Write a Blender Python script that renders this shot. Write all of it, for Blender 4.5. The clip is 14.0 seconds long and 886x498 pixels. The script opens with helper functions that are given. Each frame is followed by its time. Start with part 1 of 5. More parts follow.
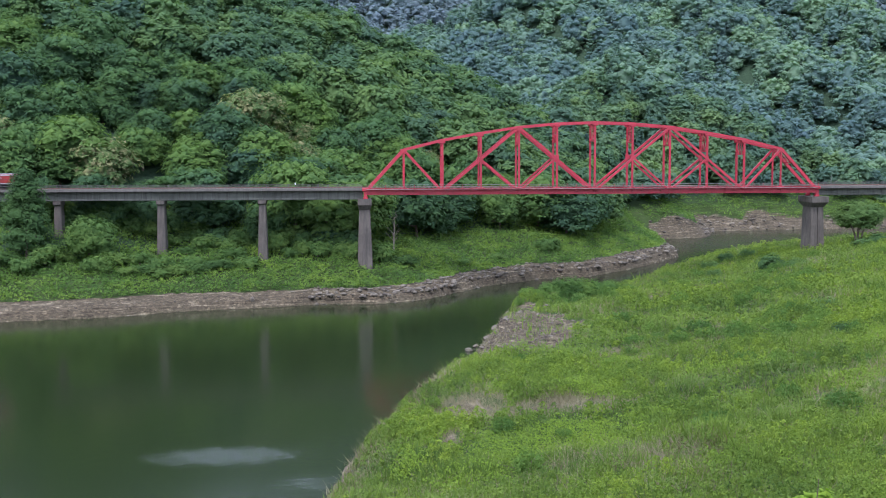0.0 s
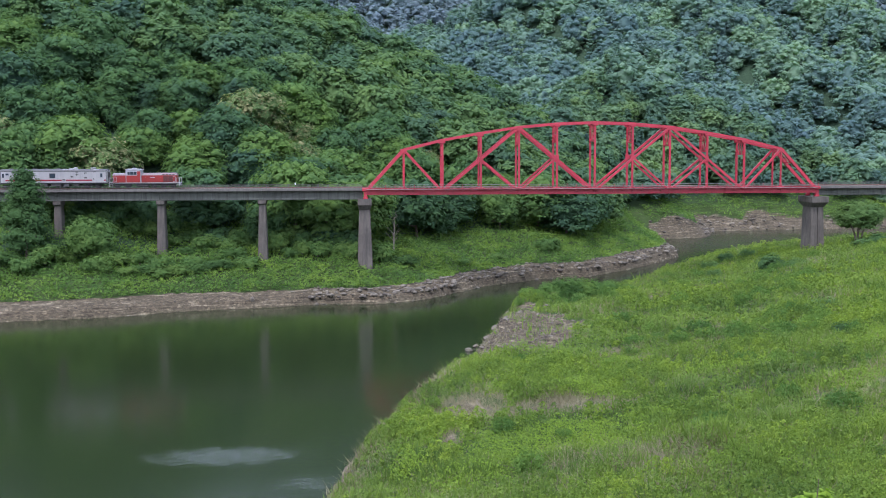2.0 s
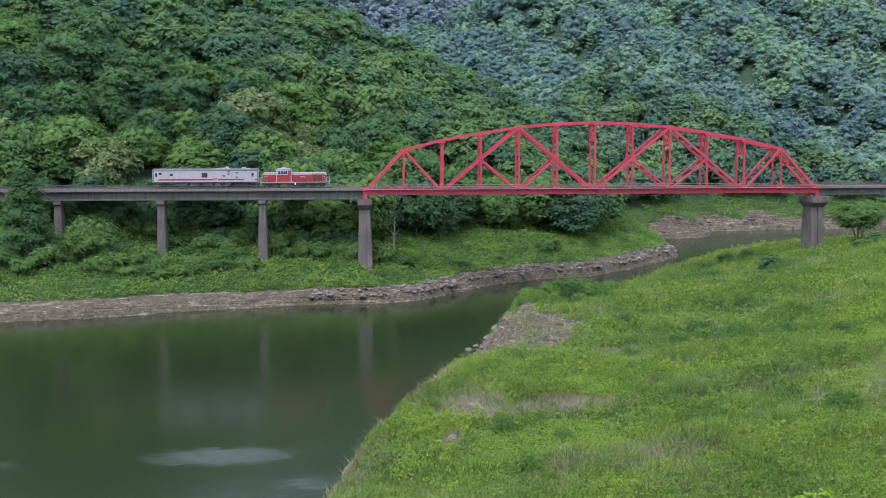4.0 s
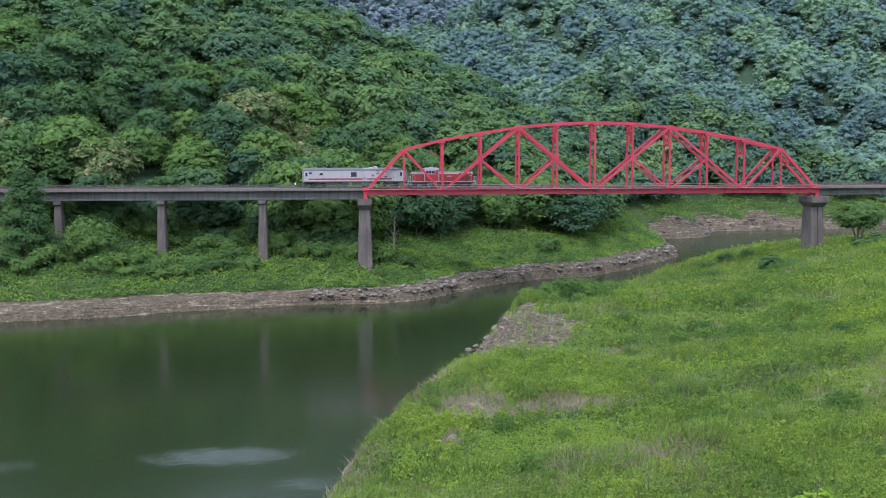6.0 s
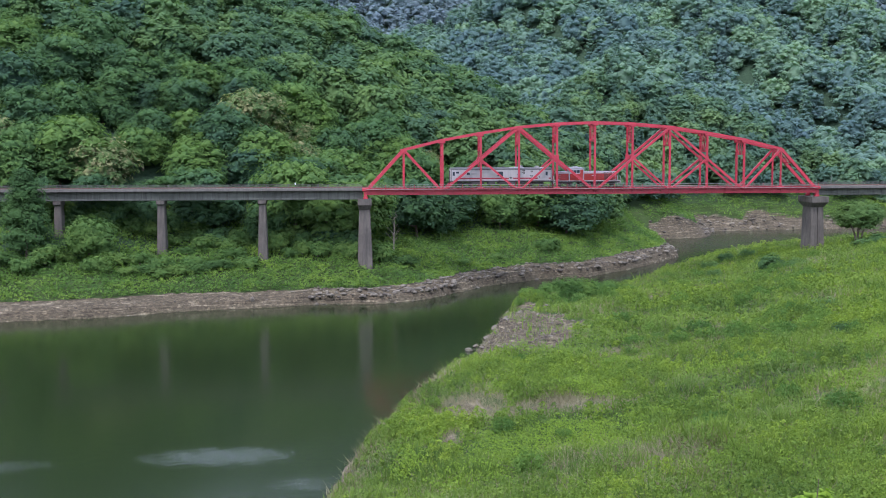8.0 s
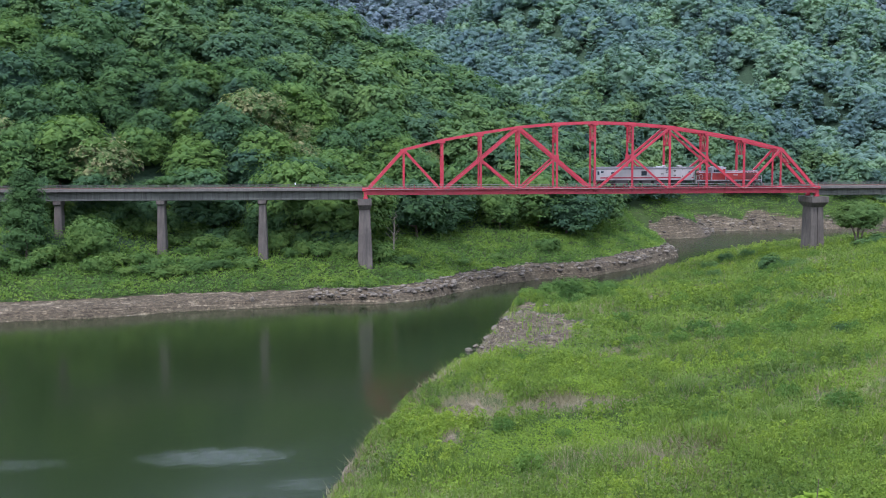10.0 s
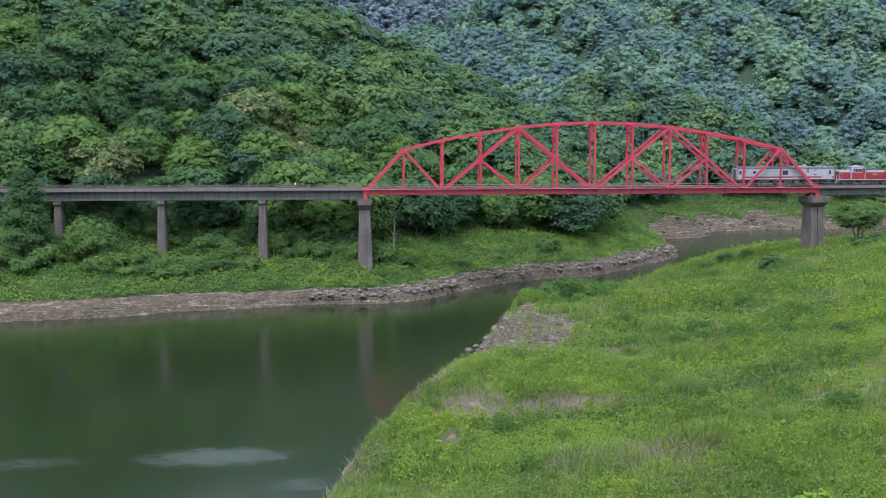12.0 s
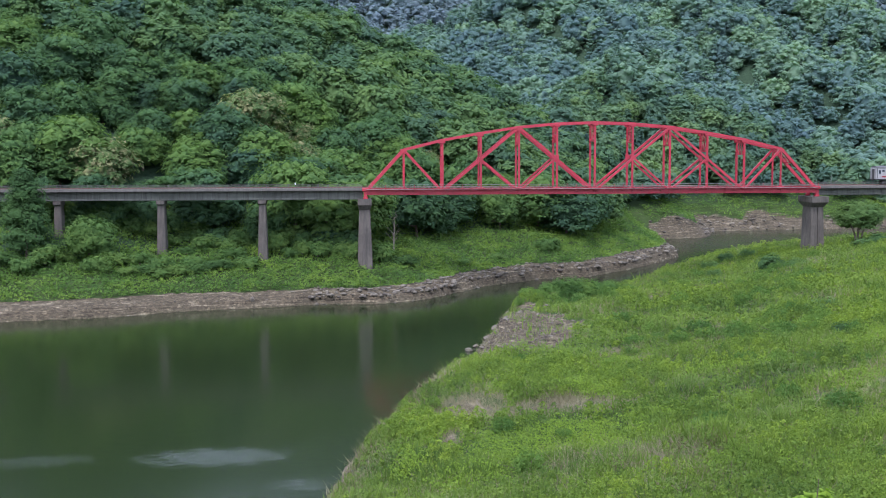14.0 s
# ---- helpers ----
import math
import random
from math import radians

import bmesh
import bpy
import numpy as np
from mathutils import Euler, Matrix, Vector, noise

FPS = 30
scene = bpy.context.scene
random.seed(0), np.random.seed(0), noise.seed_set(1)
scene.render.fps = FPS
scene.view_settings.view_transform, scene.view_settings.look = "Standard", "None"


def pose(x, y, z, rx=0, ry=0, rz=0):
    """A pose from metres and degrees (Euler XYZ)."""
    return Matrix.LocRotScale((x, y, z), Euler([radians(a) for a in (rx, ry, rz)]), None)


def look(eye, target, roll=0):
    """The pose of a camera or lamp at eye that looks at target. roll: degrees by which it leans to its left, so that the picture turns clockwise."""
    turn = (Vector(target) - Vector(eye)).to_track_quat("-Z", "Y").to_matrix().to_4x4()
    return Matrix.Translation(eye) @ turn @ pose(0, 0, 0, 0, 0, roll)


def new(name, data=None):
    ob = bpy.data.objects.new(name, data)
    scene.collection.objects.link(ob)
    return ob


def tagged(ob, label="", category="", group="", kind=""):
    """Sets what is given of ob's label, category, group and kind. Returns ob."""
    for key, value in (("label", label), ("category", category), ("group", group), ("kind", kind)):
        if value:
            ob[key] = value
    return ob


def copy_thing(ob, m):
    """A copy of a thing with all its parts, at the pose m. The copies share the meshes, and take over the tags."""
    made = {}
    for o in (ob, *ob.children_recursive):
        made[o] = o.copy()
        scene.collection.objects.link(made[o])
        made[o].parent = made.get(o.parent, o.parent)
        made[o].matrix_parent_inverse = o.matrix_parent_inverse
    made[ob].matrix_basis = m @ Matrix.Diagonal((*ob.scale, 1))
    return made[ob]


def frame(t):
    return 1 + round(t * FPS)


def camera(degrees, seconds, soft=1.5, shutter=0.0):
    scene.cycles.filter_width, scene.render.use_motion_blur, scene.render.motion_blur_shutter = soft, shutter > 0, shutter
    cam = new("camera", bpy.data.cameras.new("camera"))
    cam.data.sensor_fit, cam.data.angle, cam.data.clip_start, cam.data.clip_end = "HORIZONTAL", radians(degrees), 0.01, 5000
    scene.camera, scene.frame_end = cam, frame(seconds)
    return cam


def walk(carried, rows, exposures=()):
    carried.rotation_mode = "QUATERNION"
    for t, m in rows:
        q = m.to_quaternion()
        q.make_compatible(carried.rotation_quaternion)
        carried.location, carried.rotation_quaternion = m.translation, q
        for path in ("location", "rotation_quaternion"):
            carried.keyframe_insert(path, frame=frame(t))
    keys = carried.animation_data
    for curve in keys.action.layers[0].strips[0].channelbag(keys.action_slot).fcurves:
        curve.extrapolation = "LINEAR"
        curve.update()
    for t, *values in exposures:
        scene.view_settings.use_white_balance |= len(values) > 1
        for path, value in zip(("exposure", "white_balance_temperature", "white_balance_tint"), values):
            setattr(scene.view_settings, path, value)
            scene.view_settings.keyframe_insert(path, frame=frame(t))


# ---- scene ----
# ---------------- camera ----------------
EYE = (0.0, 0.0, 28.0)
PITCH = 5.053
cam = camera(43.0, 14.0, soft=0.95)
CAM_POSE = pose(*EYE, 90 - PITCH, 0, 0) @ pose(0, 0, 0, 0, 0, -0.15)
walk(cam, [(0.0, CAM_POSE), (14.0, CAM_POSE)], exposures=[(0.0, 1.63, 5720, 21), (14.0, 1.63, 5720, 21)])

# ---------------- light ----------------
SUN_ELEV, SUN_AZ = 58.0, 205.0      # high, behind the camera and to its left, behind thin cloud
world = bpy.data.worlds.new("overcast_sky")
scene.world = world
world.use_nodes = True
_wn = world.node_tree.nodes
_sky = _wn.new("ShaderNodeTexSky")
_sky.sky_type = 'NISHITA'
_sky.sun_disc = False
_sky.sun_elevation = radians(SUN_ELEV)
_sky.sun_rotation = radians(SUN_AZ)
_sky.dust_density = 4.0
_sky.air_density = 1.2
_hsv = _wn.new("ShaderNodeHueSaturation")
_hsv.inputs["Saturation"].default_value = 0.75
world.node_tree.links.new(_sky.outputs[0], _hsv.inputs["Color"])
_cloud = _wn.new("ShaderNodeMix")          # thin even cloud over the blue
_cloud.data_type = 'RGBA'
_cloud.inputs[0].default_value = 0.55
_cloud.inputs[7].default_value = (5.6, 6.2, 6.9, 1.0)
world.node_tree.links.new(_hsv.outputs[0], _cloud.inputs[6])
world.node_tree.links.new(_cloud.outputs[2], _wn["Background"].inputs[0])
_wn["Background"].inputs[1].default_value = 0.11
sun_data = bpy.data.lights.new("sun", 'SUN')
sun_data.energy = 0.9
sun_data.angle = radians(18)
sun_data.color = (1.0, 0.96, 0.9)
sun = new("sun", sun_data)
_az, _el = radians(SUN_AZ), radians(SUN_ELEV)
_dir = Vector((math.sin(_az) * math.cos(_el), math.cos(_az) * math.cos(_el), math.sin(_el)))
sun.matrix_world = look(tuple(_dir * 300), (0, 0, 0))

# ---------------- materials ----------------


def material(name):
    m = bpy.data.materials.new(name)
    m.use_nodes = True
    nt = m.node_tree
    return m, nt, nt.nodes["Principled BSDF"]


def node(nt, kind, **values):
    n = nt.nodes.new(kind)
    for k, v in values.items():
        n.inputs[k.replace("_", " ")].default_value = v
    return n


def coords(nt, world_space=False):
    if world_space:
        return nt.nodes.new("ShaderNodeNewGeometry").outputs["Position"]
    return nt.nodes.new("ShaderNodeTexCoord").outputs["Object"]


def noise_tex(nt, vec, scale, detail=4.0, rough=0.55):
    n = node(nt, "ShaderNodeTexNoise", Scale=scale, Detail=detail, Roughness=rough)
    nt.links.new(vec, n.inputs["Vector"])
    return n.outputs["Fac"]


def ramp(nt, fac, stops):
    r = nt.nodes.new("ShaderNodeValToRGB")
    e = r.color_ramp.elements
    while len(e) < len(stops):
        e.new(0.5)
    for el, (p, c) in zip(e, stops):
        el.position = p
        el.color = (*c, 1.0) if len(c) == 3 else c
    nt.links.new(fac, r.inputs["Fac"])
    return r.outputs["Color"]


def mix(nt, fac, a, b, mode='MIX'):
    n = nt.nodes.new("ShaderNodeMix")
    n.data_type = 'RGBA'
    n.blend_type = mode
    for sock, val in ((n.inputs[0], fac), (n.inputs[6], a), (n.inputs[7], b)):
        if isinstance(val, (int, float)):
            sock.default_value = val
        elif isinstance(val, tuple):
            sock.default_value = (*val, 1.0)
        else:
            nt.links.new(val, sock)
    return n.outputs[2]


def maths(nt, op, a, b=0.0, c=0.0):
    n = nt.nodes.new("ShaderNodeMath")
    n.operation = op
    n.use_clamp = False
    for sock, val in zip(n.inputs, (a, b, c)):
        if isinstance(val, (int, float)):
            sock.default_value = val
        else:
            nt.links.new(val, sock)
    return n.outputs[0]


def bump(nt, bsdf, height, strength, distance):
    b = node(nt, "ShaderNodeBump", Strength=strength, Distance=distance)
    nt.links.new(height, b.inputs["Height"])
    nt.links.new(b.outputs[0], bsdf.inputs["Normal"])


def stretched(nt, fac):
    """Noise spread over 0 to 1."""
    n = nt.nodes.new("ShaderNodeMapRange")
    n.inputs["From Min"].default_value = 0.33
    n.inputs["From Max"].default_value = 0.67
    nt.links.new(fac, n.inputs["Value"])
    return n.outputs[0]


def foliage(name, dark, mid, light, blossom=None, spread=0.5, rand='object', translucent=0.3, scale=0.12, leaves=0.4, patches=0.4):
    """Leaves: colour varies tree by tree, leaf by leaf and in patches."""
    m, nt, b = material(name)
    geo = nt.nodes.new("ShaderNodeNewGeometry")
    info = nt.nodes.new("ShaderNodeObjectInfo")
    leaf = geo.outputs["Random Per Island"]
    patch = stretched(nt, noise_tex(nt, geo.outputs["Position"], scale, 3.0))
    if rand == 'tree':
        tone = nt.nodes.new("ShaderNodeAttribute")
        tone.attribute_name = "tone"
        tree = tone.outputs["Fac"]
    else:
        tree = info.outputs["Random"] if rand == 'object' else stretched(nt, noise_tex(nt, geo.outputs["Position"], scale * 0.3, 2.0))
    f = maths(nt, 'MULTIPLY_ADD', tree, spread, maths(nt, 'MULTIPLY_ADD', leaf, leaves, maths(nt, 'MULTIPLY_ADD', patch, patches, 0.47 - (spread + leaves + patches) / 2)))
    col = ramp(nt, f, [(0.0, dark), (0.45, mid), (1.0, light)])
    if blossom:
        bl = ramp(nt, noise_tex(nt, geo.outputs["Position"], 0.7, 3.0), [(0.5, (0, 0, 0)), (0.58, (1, 1, 1))])
        col = mix(nt, bl, col, blossom)
    nt.links.new(col, b.inputs["Base Color"])
    b.inputs["Roughness"].default_value = 0.8
    b.inputs["Specular IOR Level"].default_value = 0.1
    tr = nt.nodes.new("ShaderNodeBsdfTranslucent")
    nt.links.new(mix(nt, 1.0, col, (1.1, 1.2, 0.6), 'MULTIPLY'), tr.inputs["Color"])
    ms = nt.nodes.new("ShaderNodeMixShader")
    ms.inputs[0].default_value = translucent
    nt.links.new(b.outputs[0], ms.inputs[1])
    nt.links.new(tr.outputs[0], ms.inputs[2])
    nt.links.new(ms.outputs[0], nt.nodes["Material Output"].inputs[0])
    return m


# blue in the dark ends of LEAF and LEAF_WOOD stands in for hazy shade
LEAF = foliage("broadleaf", (0.042, 0.088, 0.062), (0.069, 0.138, 0.05), (0.126, 0.212, 0.044), spread=0.6, patches=0.25, leaves=0.25, translucent=0.35)
LEAF_CHESTNUT = foliage("chestnut_in_bloom", (0.055, 0.10, 0.045), (0.085, 0.145, 0.05), (0.13, 0.195, 0.06), blossom=(0.23, 0.235, 0.115))
LEAF_WOOD = foliage("hill_wood", (0.052, 0.102, 0.08), (0.081, 0.154, 0.07), (0.142, 0.228, 0.062), rand='tree', spread=0.6, patches=0.25, leaves=0.22, translucent=0.35)
# bluer and paler than the nearer leaves: mid-distance haze put into the colour
LEAF_MID_HAZE = foliage("mixed_wood", (0.066, 0.124, 0.112), (0.098, 0.176, 0.112), (0.165, 0.256, 0.096), rand='tree', spread=0.6, scale=0.07, leaves=0.2, translucent=0.4)
# the next two hold the pale blue of distance haze in the leaf colour
LEAF_FAR_HAZE = foliage("distant_wood", (0.110, 0.182, 0.20), (0.152, 0.248, 0.218), (0.22, 0.34, 0.192), rand='tree', spread=0.65, scale=0.018, translucent=0.45, leaves=0.14, patches=0.45)
LEAF_FARTHEST_HAZE = foliage("blue_distant_wood", (0.165, 0.225, 0.285), (0.185, 0.25, 0.295), (0.205, 0.27, 0.295), rand='tree', spread=0.5, scale=0.03, leaves=0.1, translucent=0.45)
CREEPER = foliage("bright_creepers", (0.10, 0.168, 0.032), (0.158, 0.25, 0.036), (0.215, 0.32, 0.038), rand='patch', spread=0.3, scale=0.4, translucent=0.4, patches=0.4, leaves=0.5)
WEED = foliage("meadow_weeds", (0.062, 0.108, 0.028), (0.118, 0.186, 0.038), (0.182, 0.264, 0.038), rand='patch', spread=0.6, scale=0.16, translucent=0.3, patches=0.5, leaves=0.32)
WEED_TALL = foliage("tall_herbs", (0.062, 0.112, 0.03), (0.13, 0.205, 0.036), (0.225, 0.31, 0.038), rand='patch', spread=0.45, scale=0.4, translucent=0.3, patches=0.45, leaves=0.36)
WEED_DARK = foliage("bank_weeds", (0.052, 0.108, 0.032), (0.104, 0.184, 0.04), (0.18, 0.275, 0.046), rand='patch', spread=0.5, scale=0.3, translucent=0.35, patches=0.5)
LEAF_LIGHT = foliage("light_round_tree", (0.056, 0.114, 0.046), (0.09, 0.166, 0.056), (0.142, 0.225, 0.066), translucent=0.4)
SHRUB = foliage("willow_shrub", (0.054, 0.108, 0.038), (0.088, 0.164, 0.046), (0.148, 0.23, 0.056), translucent=0.35)
LEAF_TALL = foliage("tall_bank_tree", (0.046, 0.096, 0.036), (0.072, 0.138, 0.044), (0.112, 0.188, 0.052))
SHRUB_LIGHT = foliage("meadow_shrub", (0.055, 0.115, 0.034), (0.092, 0.172, 0.042), (0.155, 0.245, 0.05), translucent=0.4)
SAPLING = foliage("sapling_leaf", (0.13, 0.22, 0.03), (0.19, 0.30, 0.035), (0.27, 0.37, 0.04), translucent=0.45)
DRY = foliage("dry_grass", (0.15, 0.14, 0.088), (0.22, 0.20, 0.135), (0.30, 0.275, 0.19), rand='patch', translucent=0.3)


def plain(name, colour, rough=0.5, metal=0.0, scale=3.0, vary=0.25, bumps=0.15, streak=None):
    m, nt, b = material(name)
    v = coords(nt)
    n1 = noise_tex(nt, v, scale, 6.0, 0.65)
    n2 = noise_tex(nt, v, scale * 0.15, 3.0)
    lo = tuple(c * (1 - vary) for c in colour)
    hi = tuple(min(1.0, c * (1 + vary)) for c in colour)
    col = ramp(nt, maths(nt, 'MULTIPLY_ADD', n2, 0.6, maths(nt, 'MULTIPLY', n1, 0.4)), [(0.3, lo), (0.7, hi)])
    if streak:
        mp = nt.nodes.new("ShaderNodeMapping")
        mp.inputs["Scale"].default_value = (1.0, 1.0, 0.1)
        nt.links.new(v, mp.inputs["Vector"])
        s = ramp(nt, noise_tex(nt, mp.outputs[0], 1.6, 5.0, 0.7), [(0.45, (0, 0, 0)), (0.72, (1, 1, 1))])
        col = mix(nt, s, col, streak)
    nt.links.new(col, b.inputs["Base Color"])
    b.inputs["Roughness"].default_value = rough
    b.inputs["Metallic"].default_value = metal
    if bumps:
        bump(nt, b, n1, bumps, 0.03)
    return m


RED_PAINT = plain("red_bridge_paint", (0.36, 0.026, 0.045), 0.45, scale=1.2, vary=0.14, bumps=0.05, streak=(0.26, 0.024, 0.036))
CONCRETE = plain("weathered_concrete", (0.118, 0.112, 0.10), 0.9, scale=2.2, vary=0.25, bumps=0.4, streak=(0.09, 0.085, 0.08))
CONCRETE_PIER = plain("stained_pier_concrete", (0.102, 0.09, 0.076), 0.9, scale=1.4, vary=0.35, bumps=0.5, streak=(0.04, 0.036, 0.034))
CONCRETE_GREEN = plain("grey_green_girder", (0.09, 0.095, 0.08), 0.85, scale=1.4, vary=0.22, bumps=0.3, streak=(0.05, 0.05, 0.044))
GALV = plain("galvanised_steel", (0.24, 0.24, 0.23), 0.55, 0.3, scale=4.0)
STEEL_DARK = plain("dull_dark_steel", (0.10, 0.095, 0.09), 0.6, 0.3, scale=4.0)
RUST = plain("rusty_rail_steel", (0.16, 0.10, 0.075), 0.7, 0.4, scale=6.0)
SLEEPER = plain("grey_sleeper_wood", (0.17, 0.145, 0.125), 0.9, scale=6.0)
BALLAST = plain("ballast_stone", (0.115, 0.108, 0.098), 0.95, scale=14.0, vary=0.5, bumps=0.8)
CAR_WHITE = plain("car_white_paint", (0.285, 0.28, 0.275), 0.4, scale=2.0, vary=0.06, bumps=0.02, streak=(0.22, 0.22, 0.22))
CAR_ROOF = plain("car_grey_roof", (0.062, 0.064, 0.066), 0.6, scale=2.0, vary=0.2)
CAR_RED = plain("car_red_stripe", (0.2, 0.008, 0.022), 0.35, scale=2.0, vary=0.08, bumps=0.02)
LOCO_RED = plain("loco_vermilion_paint", (0.235, 0.013, 0.01), 0.4, scale=2.0, vary=0.1, bumps=0.03, streak=(0.16, 0.014, 0.012))
LOCO_GREY = plain("loco_light_grey_paint", (0.27, 0.28, 0.30), 0.45, scale=2.0, vary=0.12)
LOCO_GRILLE = plain("loco_grille_dark_red", (0.085, 0.018, 0.016), 0.6, scale=5.0, vary=0.2)
UNDERGEAR = plain("sooty_undergear", (0.055, 0.052, 0.05), 0.75, 0.2, scale=5.0, vary=0.35)
DARK_GLASS, _nt, _b = material("train_window_glass")
_b.inputs["Base Color"].default_value = (0.03, 0.04, 0.05, 1)
_b.inputs["Roughness"].default_value = 0.08
BARK = plain("bark", (0.12, 0.095, 0.075), 0.95, scale=4.0, vary=0.4, bumps=0.7)
DEADWOOD = plain("bare_twigs", (0.30, 0.26, 0.22), 0.95, scale=4.0, vary=0.25)
WHITE_SIGN = plain("white_marker_paint", (0.75, 0.75, 0.74), 0.5, scale=5.0, vary=0.1)
BLACK_SIGN = plain("black_marker_paint", (0.03, 0.03, 0.03), 0.5, scale=5.0, vary=0.1)


def ground_material():
    m, nt, b = material("grass_earth_and_rock")
    pos = coords(nt, True)
    att = nt.nodes.new("ShaderNodeAttribute")
    att.attribute_name = "soil"
    n1 = noise_tex(nt, pos, 0.9, 6.0, 0.65)
    n2 = noise_tex(nt, pos, 0.12, 4.0)
    # green is darkened so the gaps between weeds look shaded
    green = ramp(nt, maths(nt, 'MULTIPLY_ADD', n1, 0.5, maths(nt, 'MULTIPLY', n2, 0.5)), [(0.3, (0.022, 0.036, 0.012)), (0.55, (0.042, 0.07, 0.019)), (0.75, (0.08, 0.10, 0.036))])
    mp = nt.nodes.new("ShaderNodeMapping")
    mp.inputs["Scale"].default_value = (0.14, 0.14, 4.0)
    nt.links.new(pos, mp.inputs["Vector"])
    strata = noise_tex(nt, mp.outputs[0], 1.0, 6.0, 0.7)
    rock = ramp(nt, maths(nt, 'MULTIPLY_ADD', strata, 0.75, maths(nt, 'MULTIPLY', n1, 0.25)), [(0.40, (0.038, 0.032, 0.023)), (0.47, (0.115, 0.098, 0.070)), (0.51, (0.065, 0.054, 0.038)), (0.57, (0.16, 0.14, 0.102)), (0.68, (0.25, 0.222, 0.17))])
    vor = nt.nodes.new("ShaderNodeTexVoronoi")
    vor.inputs["Scale"].default_value = 2.6
    nt.links.new(pos, vor.inputs["Vector"])
    vsep = nt.nodes.new("ShaderNodeSeparateColor")
    nt.links.new(vor.outputs["Color"], vsep.inputs[0])
    chips = ramp(nt, vsep.outputs[0], [(0.0, (0.68, 0.66, 0.62)), (0.7, (1.0, 0.98, 0.93)), (1.0, (1.45, 1.4, 1.28))])
    rock = mix(nt, 1.0, rock, chips, 'MULTIPLY')
    f = maths(nt, 'ADD', att.outputs["Fac"], maths(nt, 'MULTIPLY_ADD', n1, 0.8, -0.4))
    fr = ramp(nt, f, [(0.42, (0, 0, 0)), (0.58, (1, 1, 1))])
    wd = nt.nodes.new("ShaderNodeAttribute")
    wd.attribute_name = "wood"
    # floor under the woods, its green darkened to pass for shade between crowns
    dark_floor = ramp(nt, n1, [(0.3, (0.022, 0.044, 0.026)), (0.7, (0.048, 0.082, 0.045))])
    green = mix(nt, wd.outputs["Fac"], green, dark_floor)
    nt.links.new(mix(nt, fr, green, rock), b.inputs["Base Color"])
    b.inputs["Roughness"].default_value = 0.95
    b.inputs["Specular IOR Level"].default_value = 0.15
    bump(nt, b, maths(nt, 'ADD', maths(nt, 'ADD', n1, strata), maths(nt, 'MULTIPLY', vor.outputs["Distance"], maths(nt, 'MULTIPLY', att.outputs["Fac"], 0.8))), 0.8, 0.35)
    return m


def water_material():
    m, nt, b = material("green_reservoir_water")
    pos = coords(nt, True)
    b.inputs["Base Color"].default_value = (0.0135, 0.0225, 0.0074, 1)
    b.inputs["IOR"].default_value = 1.333
    # wind-ruffled water along the near bank and on the far reach
    sep = nt.nodes.new("ShaderNodeSeparateXYZ")
    nt.links.new(pos, sep.inputs[0])
    ruffle = None
    wob = noise_tex(nt, pos, 0.22, 4.0, 0.7)
    for cx, cy, rx, ry in RUFFLES:
        dx = maths(nt, 'DIVIDE', maths(nt, 'SUBTRACT', sep.outputs[0], cx), rx)
        dy = maths(nt, 'DIVIDE', maths(nt, 'SUBTRACT', sep.outputs[1], cy), ry)
        d = maths(nt, 'ADD', maths(nt, 'MULTIPLY', dx, dx), maths(nt, 'MULTIPLY', dy, dy))
        e = maths(nt, 'SUBTRACT', 1.35, maths(nt, 'ADD', d, wob))
        ruffle = e if ruffle is None else maths(nt, 'MAXIMUM', ruffle, e)
    mask = ramp(nt, ruffle, [(0.0, (0, 0, 0)), (0.45, (1, 1, 1))])
    big = noise_tex(nt, pos, 0.9, 3.0)
    fine = noise_tex(nt, pos, 3.2, 3.0, 0.6)
    hgt = maths(nt, 'ADD', maths(nt, 'MULTIPLY', big, 0.011), maths(nt, 'MULTIPLY', maths(nt, 'MULTIPLY', fine, mask), 0.07))
    bump(nt, b, hgt, 1.0, 1.0)
    rr = nt.nodes.new("ShaderNodeMapRange")
    rr.inputs["To Min"].default_value = 0.13
    rr.inputs["To Max"].default_value = 0.14
    nt.links.new(mask, rr.inputs["Value"])
    nt.links.new(rr.outputs[0], b.inputs["Roughness"])
    return m


ROCK, _nt, _b = material("shore_rock")
_g = _nt.nodes.new("ShaderNodeNewGeometry")
_n = noise_tex(_nt, _g.outputs["Position"], 2.5, 6.0, 0.7)
_c = ramp(_nt, maths(_nt, 'MULTIPLY_ADD', _g.outputs["Random Per Island"], 0.6, maths(_nt, 'MULTIPLY', _n, 0.4)), [(0.15, (0.05, 0.042, 0.034)), (0.55, (0.125, 0.11, 0.086)), (0.95, (0.25, 0.225, 0.18))])
_nt.links.new(_c, _b.inputs["Base Color"])
_b.inputs["Roughness"].default_value = 0.95
bump(_nt, _b, _n, 0.7, 0.08)
RUFFLES = [(108.0, 335.0, 58.0, 46.0)]
GROUND = ground_material()
WATER = water_material()
RIPPLE, _nt, _b = material("rippled_water")
_b.inputs["Base Color"].default_value = (0.022, 0.034, 0.014, 1)
_b.inputs["Specular IOR Level"].default_value = 0.85
_b.inputs["Roughness"].default_value = 0.03
_b.inputs["IOR"].default_value = 1.333

# ---------------- mesh helpers ----------------


